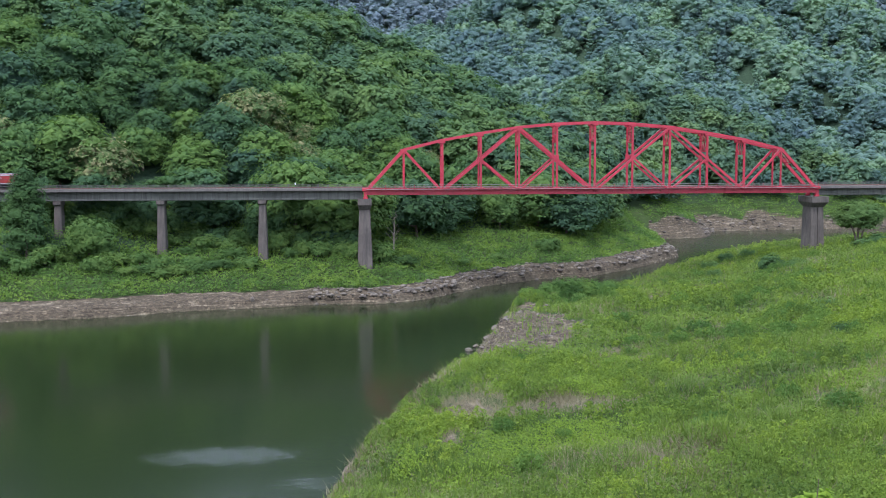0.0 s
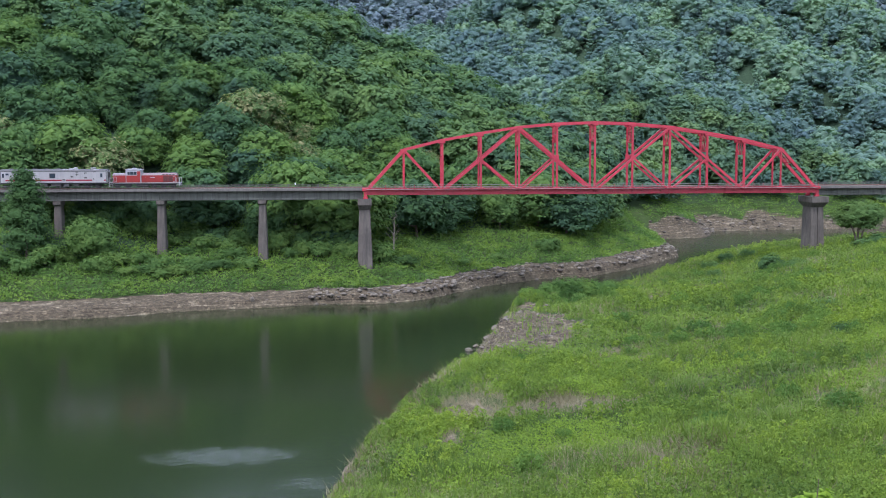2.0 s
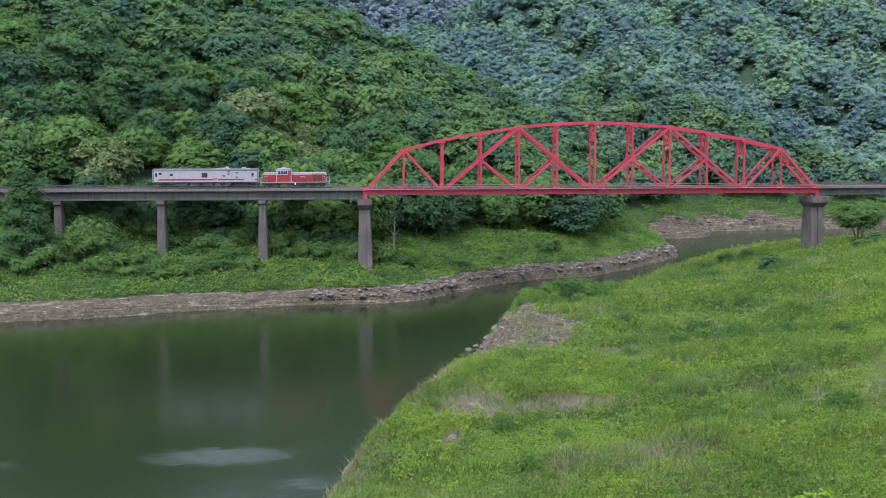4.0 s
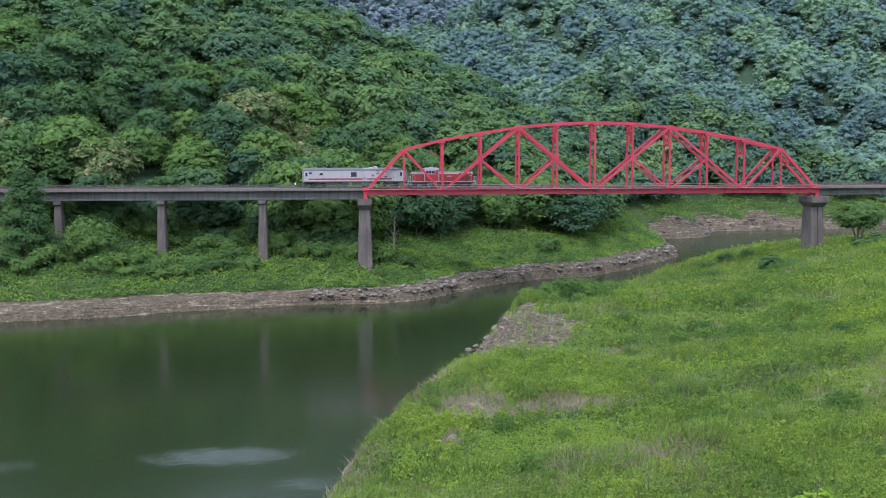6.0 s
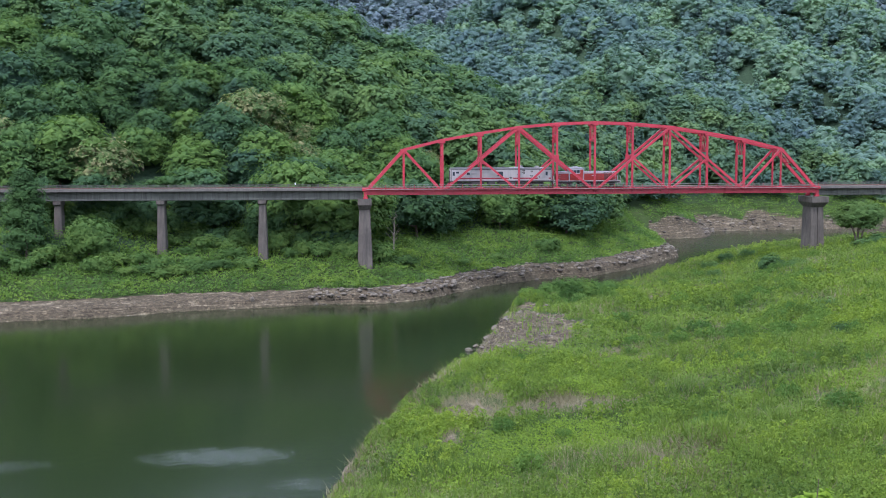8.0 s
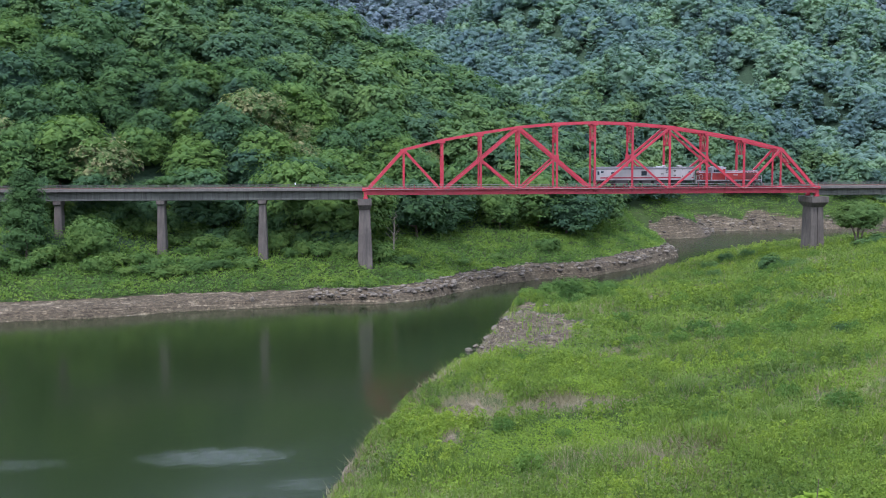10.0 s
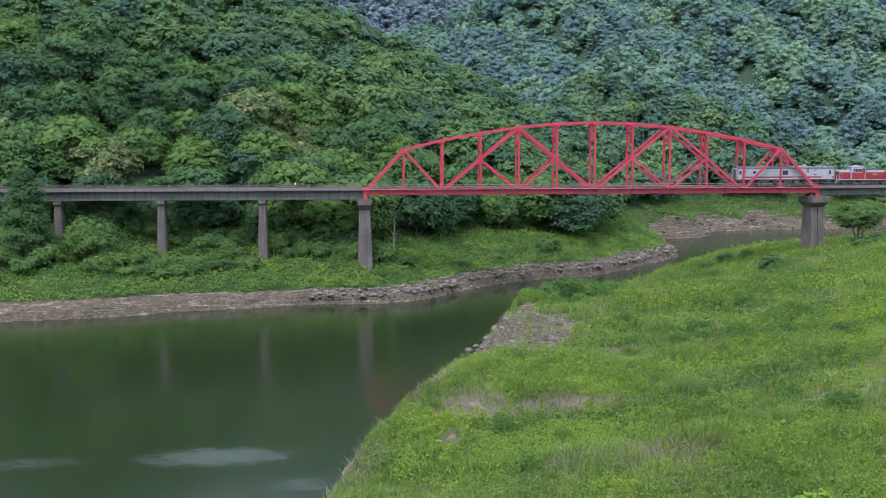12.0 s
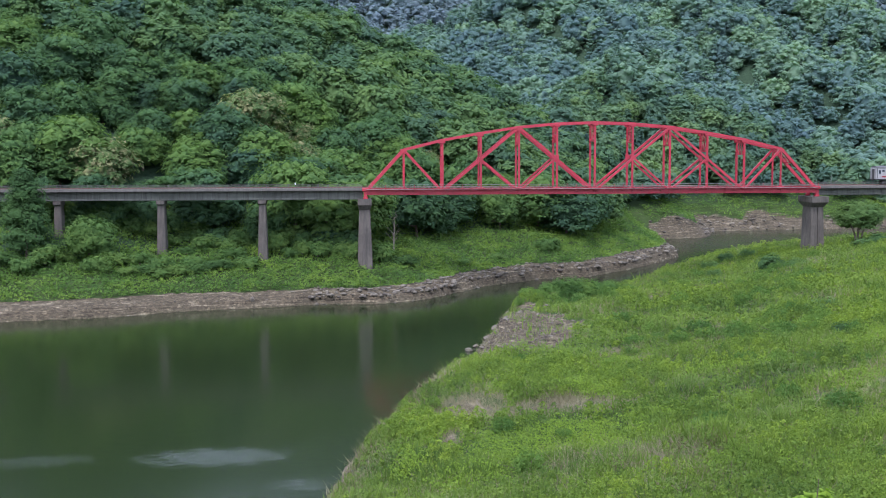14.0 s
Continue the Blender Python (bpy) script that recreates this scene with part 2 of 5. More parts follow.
class MB:
    """Collects vertices and faces of one mesh."""

    def __init__(self):
        self.v, self.f = [], []

    def add(self, verts, faces):
        o = len(self.v)
        self.v += [tuple(p) for p in verts]
        self.f += [tuple(i + o for i in f) for f in faces]
        return self

    def box(self, x0, x1, y0, y1, z0, z1, c=0.0):
        """A box with its upright edges and rims cut by c."""
        if c <= 0:
            vs = [(x, y, z) for z in (z0, z1) for y in (y0, y1) for x in (x0, x1)]
            return self.add(vs, [(0, 2, 3, 1), (4, 5, 7, 6), (0, 1, 5, 4), (2, 6, 7, 3), (0, 4, 6, 2), (1, 3, 7, 5)])

        def ring(i, z):
            a, b_, p, q = x0 + i, x1 - i, y0 + i, y1 - i
            return [(a + c, p, z), (b_ - c, p, z), (b_, p + c, z), (b_, q - c, z), (b_ - c, q, z), (a + c, q, z), (a, q - c, z), (a, p + c, z)]
        rings = [ring(c, z0), ring(0, z0 + c), ring(0, z1 - c), ring(c, z1)]
        return self.loft(rings)

    def loft(self, rings, caps=True):
        n = len(rings[0])
        vs = [p for r in rings for p in r]
        fs = []
        for k in range(len(rings) - 1):
            for i in range(n):
                j = (i + 1) % n
                fs.append((k * n + i, k * n + j, (k + 1) * n + j, (k + 1) * n + i))
        if caps:
            fs.append(tuple(range(n - 1, -1, -1)))
            fs.append(tuple((len(rings) - 1) * n + i for i in range(n)))
        return self.add(vs, fs)

    def beam(self, p, q, w, h, up=(0, 0, 1)):
        """A box section from p to q: w across, h in the plane of up."""
        p, q = Vector(p), Vector(q)
        d = (q - p).normalized()
        side = d.cross(Vector(up))
        if side.length < 1e-4:
            side = d.cross(Vector((1, 0, 0)))
        side.normalize()
        top = side.cross(d)
        s, t = side * w / 2, top * h / 2
        return self.loft([[e - s - t, e + s - t, e + s + t, e - s + t] for e in (p, q)])

    def tube(self, p, q, r0, r1=None, n=8):
        r1 = r0 if r1 is None else r1
        p, q = Vector(p), Vector(q)
        d = (q - p).normalized()
        a = d.orthogonal().normalized()
        b_ = d.cross(a)
        rings = []
        for e, r in ((p, r0), (q, r1)):
            rings.append([e + (a * math.cos(2 * math.pi * i / n) + b_ * math.sin(2 * math.pi * i / n)) * r for i in range(n)])
        return self.loft(rings)

    def mesh(self, name, mat, smooth=False):
        me = bpy.data.meshes.new(name)
        me.from_pydata(self.v, [], self.f)
        me.materials.append(mat)
        bm = bmesh.new()
        bm.from_mesh(me)
        bmesh.ops.recalc_face_normals(bm, faces=bm.faces)
        bm.to_mesh(me)
        bm.free()
        if smooth:
            me.polygons.foreach_set("use_smooth", [True] * len(me.polygons))
        me.update()
        return me


def part(name, mb, mat, parent, label="", smooth=False):
    ob = new(name, mb.mesh(name, mat, smooth) if isinstance(mb, MB) else mb)
    ob.parent = parent
    return tagged(ob, label)


def again(ob, x=0.0, y=0.0, z=0.0):
    """Another piece on the same mesh, shifted inside its thing."""
    c = new(ob.name, ob.data)
    c.parent = ob.parent
    c.matrix_basis = Matrix.Translation((x, y, z)) @ ob.matrix_basis
    return c


def raw_mesh(name, verts, faces_flat, per_face, mat):
    """A mesh from numpy arrays with faces of one size."""
    me = bpy.data.meshes.new(name)
    nf = len(faces_flat) // per_face
    me.vertices.add(len(verts))
    me.vertices.foreach_set("co", np.ascontiguousarray(verts, dtype=np.float32).ravel())
    me.loops.add(len(faces_flat))
    me.loops.foreach_set("vertex_index", np.ascontiguousarray(faces_flat, dtype=np.int32))
    me.polygons.add(nf)
    me.polygons.foreach_set("loop_start", np.arange(0, nf * per_face, per_face, dtype=np.int32))
    me.update(calc_edges=True)
    me.materials.append(mat)
    return me


# ---------------- the land ----------------
TH = math.atan(144 / 1990.3)                       # the railway's turn from straight across
RAIL = Matrix.Translation((0, 219, 0)) @ Matrix.Rotation(TH, 4, 'Z')


def on_line(u, v=0.0, z=0.0):
    """A point u metres along the near truss, v metres behind it."""
    return RAIL @ Vector((u, v, z))


LEFT_SHORE = [(-900, 60), (-300, 150), (-140, 170), (-72.7, 183), (-55.6, 188), (-45.8, 194.6), (-34.5, 198), (-23, 203), (-10.7, 203.5), (-2.6, 211), (7.6, 228.7), (20.3, 241.7),
              (32, 247), (43, 261), (52.6, 277), (61.5, 293), (62, 302), (64, 325), (66, 350), (40, 620), (-300, 900), (-900, 900)]
FAR_SHORE = [(-900, 420), (-300, 400), (0, 342), (40, 331), (56, 343), (72, 353), (84, 357), (92, 383), (121, 390), (156, 399), (260, 440), (900, 640), (900, 4600), (-900, 4600)]
NEAR_SHORE = [(-900, -40), (-200, 0), (-80, 12), (-40, 24), (-22, 42), (-13, 66), (-9.5, 88.6), (-7.4, 107.6), (-2.9, 129.7), (3.1, 147.3), (7.5, 170), (11, 184), (20, 198), (30.5, 214),
              (41, 234), (52, 257), (64, 273), (105, 286), (200, 310), (900, 500), (900, -4000), (-900, -4000)]


def inside_distance(poly, x, y):
    """Distance to the outline, positive inside."""
    p = np.array(poly, dtype=float)
    q = np.roll(p, -1, axis=0)
    best = np.full(x.shape, 1e9)
    ins = np.zeros(x.shape, dtype=bool)
    for (ax, ay), (bx, by) in zip(p, q):
        ex, ey = bx - ax, by - ay
        t = np.clip(((x - ax) * ex + (y - ay) * ey) / (ex * ex + ey * ey), 0, 1)
        best = np.minimum(best, (x - ax - t * ex) ** 2 + (y - ay - t * ey) ** 2)
        if ey != 0:
            ins ^= ((ay > y) != (by > y)) & (x < ex * (y - ay) / ey + ax)
    d = np.sqrt(best)
    return np.where(ins, d, -d)


def lumps(x, y, size, seed=0.0):
    """Smooth uneven field of about -1 to 1."""
    a, b_ = x / size, y / size
    s = seed
    return (np.sin(a * 1.7 + b_ * 0.6 + s) + np.sin(-a * 0.8 + b_ * 1.9 + 2.1 * s + 1.3) + np.sin(a * 2.9 - b_ * 1.3 + 0.7 * s + 4.0) * 0.6
            + np.sin(a * 1.1 + b_ * 3.3 + 1.7 * s + 2.2) * 0.6 + np.sin(a * 4.9 + b_ * 4.1 + s * 3.0) * 0.3) / 3.0


def step(a, b_, v):
    t = np.clip((v - a) / (b_ - a), 0, 1)
    return t * t * (3 - 2 * t)


def front_distance(x, y):
    """Distance to the stretch of shore before the wooded spur."""
    best = np.full(x.shape, 1e9)
    for (ax, ay), (bx, by) in zip(LEFT_SHORE[:15], LEFT_SHORE[1:16]):
        ex, ey = bx - ax, by - ay
        t = np.clip(((x - ax) * ex + (y - ay) * ey) / (ex * ex + ey * ey), 0, 1)
        best = np.minimum(best, (x - ax - t * ex) ** 2 + (y - ay - t * ey) ** 2)
    return np.sqrt(best)


def spur_back(x, y):
    """The side of the wooded spur that falls away from view."""
    return 45 - 0.38 * (x - 2) - 0.05 * (y - 320) - 0.3 * np.clip(x - 8, 0, 200)


def hill_back(x, y):
    """The sides of the farther mountain that fall away from view."""
    return np.minimum(np.minimum(86 - 0.55 * (x - 226) - 0.04 * (y - 580), 190), 95 + 0.45 * (x + 8) - 0.05 * (y - 600))


DRY_PATCHES = ((8.5, 102.6, 6.5, 3.2), (15.0, 100.0, 4.0, 2.0), (2.5, 108.0, 3.6, 4.5), (20.0, 128.0, 3.5, 2.0), (0.8, 95.5, 1.2, 3.0), (33.5, 173.5, 2.6, 3.6), (40.5, 176.0, 2.4, 2.6), (63.0, 196.0, 5.0, 3.0))
LAWN = (8.5, 91.0, 7.0, 5.5)                       # low creeping plants before the flattened straw


def land(x, y):
    """Height of the ground and how bare it is."""
    x, y = np.asarray(x, dtype=float), np.asarray(y, dtype=float)
    wob = lumps(x, y, 3.0, 1.0) * 0.9 + lumps(x, y, 11.0, 2.0) * 1.2
    # the wooded spur across the water
    d1 = inside_distance(LEFT_SHORE, x, y)
    dj = d1 + wob * step(0.0, 3.0, d1)
    run = 0.95 + 0.4 * step(-60, 0, x)
    df = front_distance(x, y) + wob * step(0.0, 3.0, d1)
    wide = 6.5 - 2.9 * step(-45, 5, x)
    lift = (2.5 + 0.5 * step(-10, 20, x)) * step(-1.0, 1.0, dj / wide * 1.0)
    h1 = lift + 0.30 * np.clip(df - 5, 0, 22) + 0.62 * np.clip(df - 27, 0, None)
    h1 = np.minimum(h1, lift + 0.95 * np.clip(d1 - 5, 0, None))
    end = spur_back(x, y)
    h1 = np.where(dj > 20, np.minimum(h1, np.maximum(end, 3.0)), h1) + lumps(x, y, 22.0, 3.0) * 1.8 * step(25, 50, d1)
    h1 = np.where(d1 > 0, np.maximum(h1, 0.05), np.maximum(d1 * 0.5, -4))
    # the hills beyond
    d2 = inside_distance(FAR_SHORE, x, y)
    e2 = d2 + wob * step(0.0, 3.0, d2)
    p2 = 6.0 * step(-2.0, 11.0, e2) + 0.58 * np.clip(e2 - 9, 0, None)
    spur = np.maximum(26 - 0.6 * (x - 131) - 0.02 * (y - 424), 4.0)
    s2 = np.minimum(np.minimum(p2, spur), np.maximum(24 + 0.8 * (x - 30), 3.0))
    base3 = 425 + 1.1 * np.clip(55 - x, 0, None)
    run3 = x + 0.42 * (y - 585) + lumps(x, y, 60.0, 2.0) * 9         # across the gullies of the mountain
    relief = (7.0 * np.cos((run3 - 74) * math.tau / 66) + 1.2 * np.cos((run3 - 60) * math.tau / 23)) * step(5, 50, y - base3)
    h3 = np.minimum(5 + 0.52 * (y - base3) + relief, hill_back(x, y)) + lumps(x, y, 34.0, 5.0) * 1.5 * step(10, 60, y - base3)
    # far mountain; its unseen height is added to keep sky out of the reflection
    h4 = np.minimum(0.62 * (y - 880), 620) + lumps(x, y, 160.0, 7.0) * 25
    h2 = np.maximum(np.maximum(s2 + lumps(x, y, 24.0, 4.0) * 2.5 * step(15, 40, d2), np.where(d2 > 6, h3, -9)), np.where(y > 850, h4, -9))
    crag = np.exp(-((x - 77) / 6.5) ** 2 - ((y - 356) / 5.5) ** 2)
    h2 = h2 + 3.6 * crag * step(0, 3, d2)
    h2 = np.where(d2 > 0, np.maximum(h2, 0.05), np.maximum(d2 * 0.5, -4))
    # the near flat with its rocky nose, and the road bank on which the camera stands
    d3 = inside_distance(NEAR_SHORE, x, y)
    e3 = d3 + (lumps(x, y, 2.5, 6.0) * 0.7 + lumps(x, y, 9.0, 8.0) * 1.2) * step(0.0, 3.0, d3)
    h5 = 2.2 * step(-0.8, 5.0, e3) + 0.135 * (1 - 0.35 * step(185, 245, y)) * np.clip(e3 - 4, 0, 50) + lumps(x, y, 7.0, 9.0) * 0.45 * step(2, 10, d3) + lumps(x, y, 2.2, 5.5) * 0.12
    h5 += (1.5 * np.exp(-((x - 8) / 3.5) ** 2 - ((y - 161) / 8) ** 2) + 2.6 * np.exp(-((x - 12) / 4.5) ** 2 - ((y - 178) / 9) ** 2) + 1.2 * np.exp(-((x - 18) / 7) ** 2 - ((y - 192) / 12) ** 2)) * step(0, 3, d3)
    h5 += 0.082 * np.clip(x - 50, 0, 40) * step(140, 200, y) * step(0, 10, d3)
    h5 = np.maximum(h5, np.clip(26.3 - 0.85 * np.clip(y - 2.0, 0, None), -9, 26.3))
    h5 = np.where(d3 > 0, np.maximum(h5, 0.05), np.maximum(d3 * 0.5, -4))
    h = np.maximum(np.maximum(h1, h2), h5)
    # bare strips
    s1 = np.where((d1 > 0) & (df < 9), 1 - step(4.2, 5.8, dj * run), 0)
    s2_ = np.where((d2 > 0) & (d1 < 0), 1 - step(5.5, 8.0, e2 + lumps(x, y, 6.0, 2.5) * 2.5), 0)
    nose = np.exp(-((x - 9.5) / 10.5) ** 2 - ((y - 154) / 20) ** 2)
    s3 = np.where(d3 > 0, np.maximum(1 - step(0.6, 1.8, e3), step(0.35, 0.6, nose + lumps(x, y, 3.0, 3.3) * 0.18)), 0)
    for px, py, rx, ry in DRY_PATCHES:
        s3 = np.maximum(s3, 0.75 * step(0.3, 0.9, np.exp(-((x - px) / rx) ** 2 - ((y - py) / ry) ** 2) + lumps(x, y, 1.7, 4.4) * 0.25))
    soil = np.maximum(np.maximum(s1, np.maximum(s2_, np.where(d2 > 0, step(0.3, 0.6, crag), 0))), s3)
    h = np.where(h > 0.2, h + soil * (lumps(x, y, 1.0, 3.0) * 0.22 + lumps(x, y, 0.45, 1.0) * 0.1), h)
    soil = np.where(h <= 0.05, 1.0, soil)
    return h, soil


def wooded(x, y):
    """1 under the woods."""
    d1, d2 = inside_distance(LEFT_SHORE, x, y), inside_distance(FAR_SHORE, x, y)
    return np.maximum(step(23, 27, d1 + lumps(x, y, 4.0, 2.0) * 1.5), step(13, 20, d2))


def graded(lo, a, b_, hi, fine, grow=1.12):
    mid = list(np.arange(a, b_ + fine / 2, fine))
    out, s, v = [], fine, b_
    while v < hi:
        s *= grow
        v += s
        out.append(min(v, hi))
    inn, s, v = [], fine, a
    while v > lo:
        s *= grow
        v -= s
        inn.append(max(v, lo))
    return np.array(inn[::-1] + mid + out)


def build_ground():
    gx = graded(-4000, -80, 115, 4000, 1.3)
    gy = graded(-3800, 56, 300, 4500, 1.3, 1.06)
    X, Y = np.meshgrid(gx, gy)
    H, S = land(X, Y)
    nx, ny = len(gx), len(gy)
    V = np.stack([X.ravel(), Y.ravel(), H.ravel()], axis=1)
    i = (np.arange(ny - 1)[:, None] * nx + np.arange(nx - 1)[None, :]).ravel()
    F = np.stack([i, i + 1, i + nx + 1, i + nx], axis=1).ravel()
    me = raw_mesh("ground", V, F, 4, GROUND)
    at = me.attributes.new("soil", 'FLOAT', 'POINT')
    at.data.foreach_set("value", S.ravel().astype(np.float32))
    at = me.attributes.new("wood", 'FLOAT', 'POINT')
    at.data.foreach_set("value", wooded(X, Y).ravel().astype(np.float32))
    me.polygons.foreach_set("use_smooth", np.ones(len(me.polygons), dtype=bool))
    tagged(new("ground", me), "grassy river banks with bare earth strips and wooded hills", "ground", kind="structure")


def build_water():
    mb = MB()
    mb.add([(-4000, -300, 0), (4000, -300, 0), (4000, 900, 0), (-4000, 900, 0)], [(0, 1, 2, 3)])
    tagged(new("water", mb.mesh("water", WATER)), "still dark green reservoir water with wind-ruffled patches", "water", kind="structure")


build_ground()
build_water()

# ---------------- railway: truss, viaduct, piers ----------------
TRUSS_W = 4.5
U0, PANEL, BAYS = -15.0, 7.48, 12
TOP_Z = [0, 27.95, 29.8, 31.15, 32.3, 32.95, 33.2, 32.95, 32.3, 31.15, 29.8, 27.95, 0]
BOT_Z = 19.85
RAIL_Z = 20.8


def rail_thing(name, u, v, z, label, category, group="", kind=""):
    ob = new(name)
    ob.empty_display_size = 0.5
    ob.matrix_basis = RAIL @ Matrix.Translation((u, v, z))
    return tagged(ob, label, category, group, kind)


def build_truss():
    t = rail_thing("truss_bridge", 0, 0, 18.5, "red-painted steel through-truss railway bridge with curved top chord", "bridge")
    oz = -18.5

    def b(i, v):
        return (U0 + PANEL * i, v, BOT_Z + oz)

    def tp(i, v):
        return (U0 + PANEL * i, v, TOP_Z[i] + oz)

    def md(i, v):
        return (U0 + PANEL * i, v, (TOP_Z[i - 1 if TOP_Z[i - 1] > TOP_Z[i + 1] else i + 1] + BOT_Z) / 2 + oz)

    for v in (0.0, TRUSS_W):
        # bottom chord: a deep plate girder with flanges
        c = MB()
        c.box(U0 - 0.35, U0 + PANEL * BAYS + 0.35, v - 0.2, v + 0.2, 19.3 + oz, 20.38 + oz)
        c.box(U0 - 0.35, U0 + PANEL * BAYS + 0.35, v - 0.33, v + 0.33, 19.27 + oz, 19.37 + oz)
        c.box(U0 - 0.35, U0 + PANEL * BAYS + 0.35, v - 0.33, v + 0.33, 20.33 + oz, 20.42 + oz)
        for i in range(BAYS * 2 + 1):
            u = U0 + PANEL * i / 2
            c.box(u - 0.04, u + 0.04, v - 0.3, v + 0.3, 19.3 + oz, 20.4 + oz)
        part("bottom_chord", c, RED_PAINT, t)
        for i in range(1, BAYS - 1):
            c = MB().beam(tp(i, v), tp(i + 1, v), 0.48, 0.52)
            c.box(tp(i, v)[0] - 0.55, tp(i, v)[0] + 0.55, v - 0.27, v + 0.27, TOP_Z[i] + oz - 0.62, TOP_Z[i] + oz + 0.18, 0.08)
            part("top_chord", c, RED_PAINT, t)
        for i, j in ((0, 1), (BAYS, BAYS - 1)):
            part("end_post", MB().beam(b(i, v), tp(j, v), 0.5, 0.55), RED_PAINT, t)
        for i in range(1, BAYS):
            m = MB()
            u = U0 + PANEL * i
            w = 0.15 if i in (1, 11) else 0.19
            for s in (-1, 1):
                m.box(u - 0.17 if i not in (1, 11) else u - 0.13, u + 0.17 if i not in (1, 11) else u + 0.13, v + s * w - 0.03, v + s * w + 0.03, BOT_Z + oz, TOP_Z[i] + oz)
            m.box(u - 0.035, u + 0.035, v - w, v + w, BOT_Z + oz, TOP_Z[i] + oz)
            part("vertical", m, RED_PAINT, t)
        for i, j in ((2, 1), (10, 11)):
            part("diagonal", MB().beam(b(i, v), tp(j, v), 0.36, 0.4), RED_PAINT, t)
        for i, j in ((2, 4), (6, 4), (6, 8), (10, 8)):
            part("diagonal", MB().beam(b(i, v), tp(j, v), 0.4, 0.44), RED_PAINT, t)
        for k, j in ((3, 4), (5, 4), (7, 8), (9, 8)):
            m = MB().beam(md(k, v), b(j, v), 0.34, 0.36)
            p = md(k, v)
            m.box(p[0] - 0.36, p[0] + 0.36, v - 0.24, v + 0.24, p[2] - 0.42, p[2] + 0.42, 0.1)
            part("sub_diagonal", m, RED_PAINT, t)
        for i in range(0, BAYS + 1):
            p = b(i, v)
            part("gusset_plate", MB().box(p[0] - 0.65, p[0] + 0.65, v - 0.36, v + 0.36, p[2] + 0.1, p[2] + 0.75, 0.09), RED_PAINT, t)
        for i in (0, BAYS):
            p = b(i, v)
            m = MB().box(p[0] - 0.45, p[0] + 0.45, v - 0.4, v + 0.4, 18.5 + oz, 18.75 + oz, 0.05)
            m.loft([[(p[0] - a, v - 0.3, z), (p[0] + a, v - 0.3, z), (p[0] + a, v + 0.3, z), (p[0] - a, v + 0.3, z)] for a, z in ((0.4, 18.75 + oz), (0.2, 19.3 + oz))])
            part("bearing", m, RED_PAINT, t, "red steel rocker bearing")
    # between the two trusses: floor beams, stringers, top struts with laced sway frames
    for i in range(BAYS + 1):
        u = U0 + PANEL * i
        part("floor_beam", MB().box(u - 0.15, u + 0.15, 0.2, TRUSS_W - 0.2, 19.35 + oz, 20.1 + oz), RED_PAINT, t)
    for v in (1.5, 3.0):
        part("stringer", MB().box(U0, U0 + PANEL * BAYS, v - 0.13, v + 0.13, 19.6 + oz, 20.25 + oz), RED_PAINT, t)
    for i in range(1, BAYS):
        u, z = U0 + PANEL * i, TOP_Z[i] + oz
        low = max(z - 3.6, 26.9 + oz)
        m = MB().beam((u, 0, z), (u, TRUSS_W, z), 0.3, 0.3)
        if 1 < i < BAYS - 1:
            m.beam((u, 0, low), (u, TRUSS_W, low), 0.25, 0.25)
            n = 4
            for k in range(n):
                a, c = TRUSS_W * k / n, TRUSS_W * (k + 1) / n
                m.beam((u, a, low), (u, c, z), 0.09, 0.09, (1, 0, 0))
                m.beam((u, a, z), (u, c, low), 0.09, 0.09, (1, 0, 0))
        part("sway_frame", m, RED_PAINT, t)
    for i in range(1, BAYS - 1):
        m = MB().beam(tp(i, 0), tp(i + 1, TRUSS_W), 0.16, 0.16).beam(tp(i, TRUSS_W), tp(i + 1, 0), 0.16, 0.16)
        part("top_bracing", m, RED_PAINT, t)
    for i, j in ((0, 1), (BAYS, BAYS - 1)):
        a, c = Vector(b(i, 0)), Vector(tp(j, 0))
        w = Vector((0, TRUSS_W, 0))
        m = MB()
        for k0, k1 in ((0.66, 1.0),):
            m.beam(a.lerp(c, k0), a.lerp(c, k0) + w, 0.2, 0.2)
            for q in range(3):
                f0, f1 = q / 3, (q + 1) / 3
                m.beam(a.lerp(c, k0) + w * f0, a.lerp(c, k1) + w * f1, 0.1, 0.1)
                m.beam(a.lerp(c, k1) + w * f0, a.lerp(c, k0) + w * f1, 0.1, 0.1)
        part("portal", m, RED_PAINT, t)
    # walkway with railing on the near side
    part("walkway", MB().box(U0, U0 + PANEL * BAYS, -0.95, -0.34, 20.3 + oz, 20.36 + oz), GALV, t)
    post = None
    n = 48
    for k in range(n + 1):
        u = U0 + 0.1 + (PANEL * BAYS - 0.2) * k / n
        if post is None:
            post = part("railing_post", MB().box(-0.035, 0.035, -0.95, -0.88, 19.95 + oz, 21.25 + oz).beam((0, -0.9, 20.25 + oz), (0, -0.3, 19.75 + oz), 0.06, 0.06, (1, 0, 0)), RED_PAINT, t)
            post.location = (u, 0, 0)
        else:
            again(post, u - (U0 + 0.1))
    for z in (21.22, 20.85):
        part("handrail", MB().box(U0, U0 + PANEL * BAYS, -0.94, -0.88, z + oz - 0.03, z + oz + 0.03), GALV, t, "pale galvanised handrail")
    return t


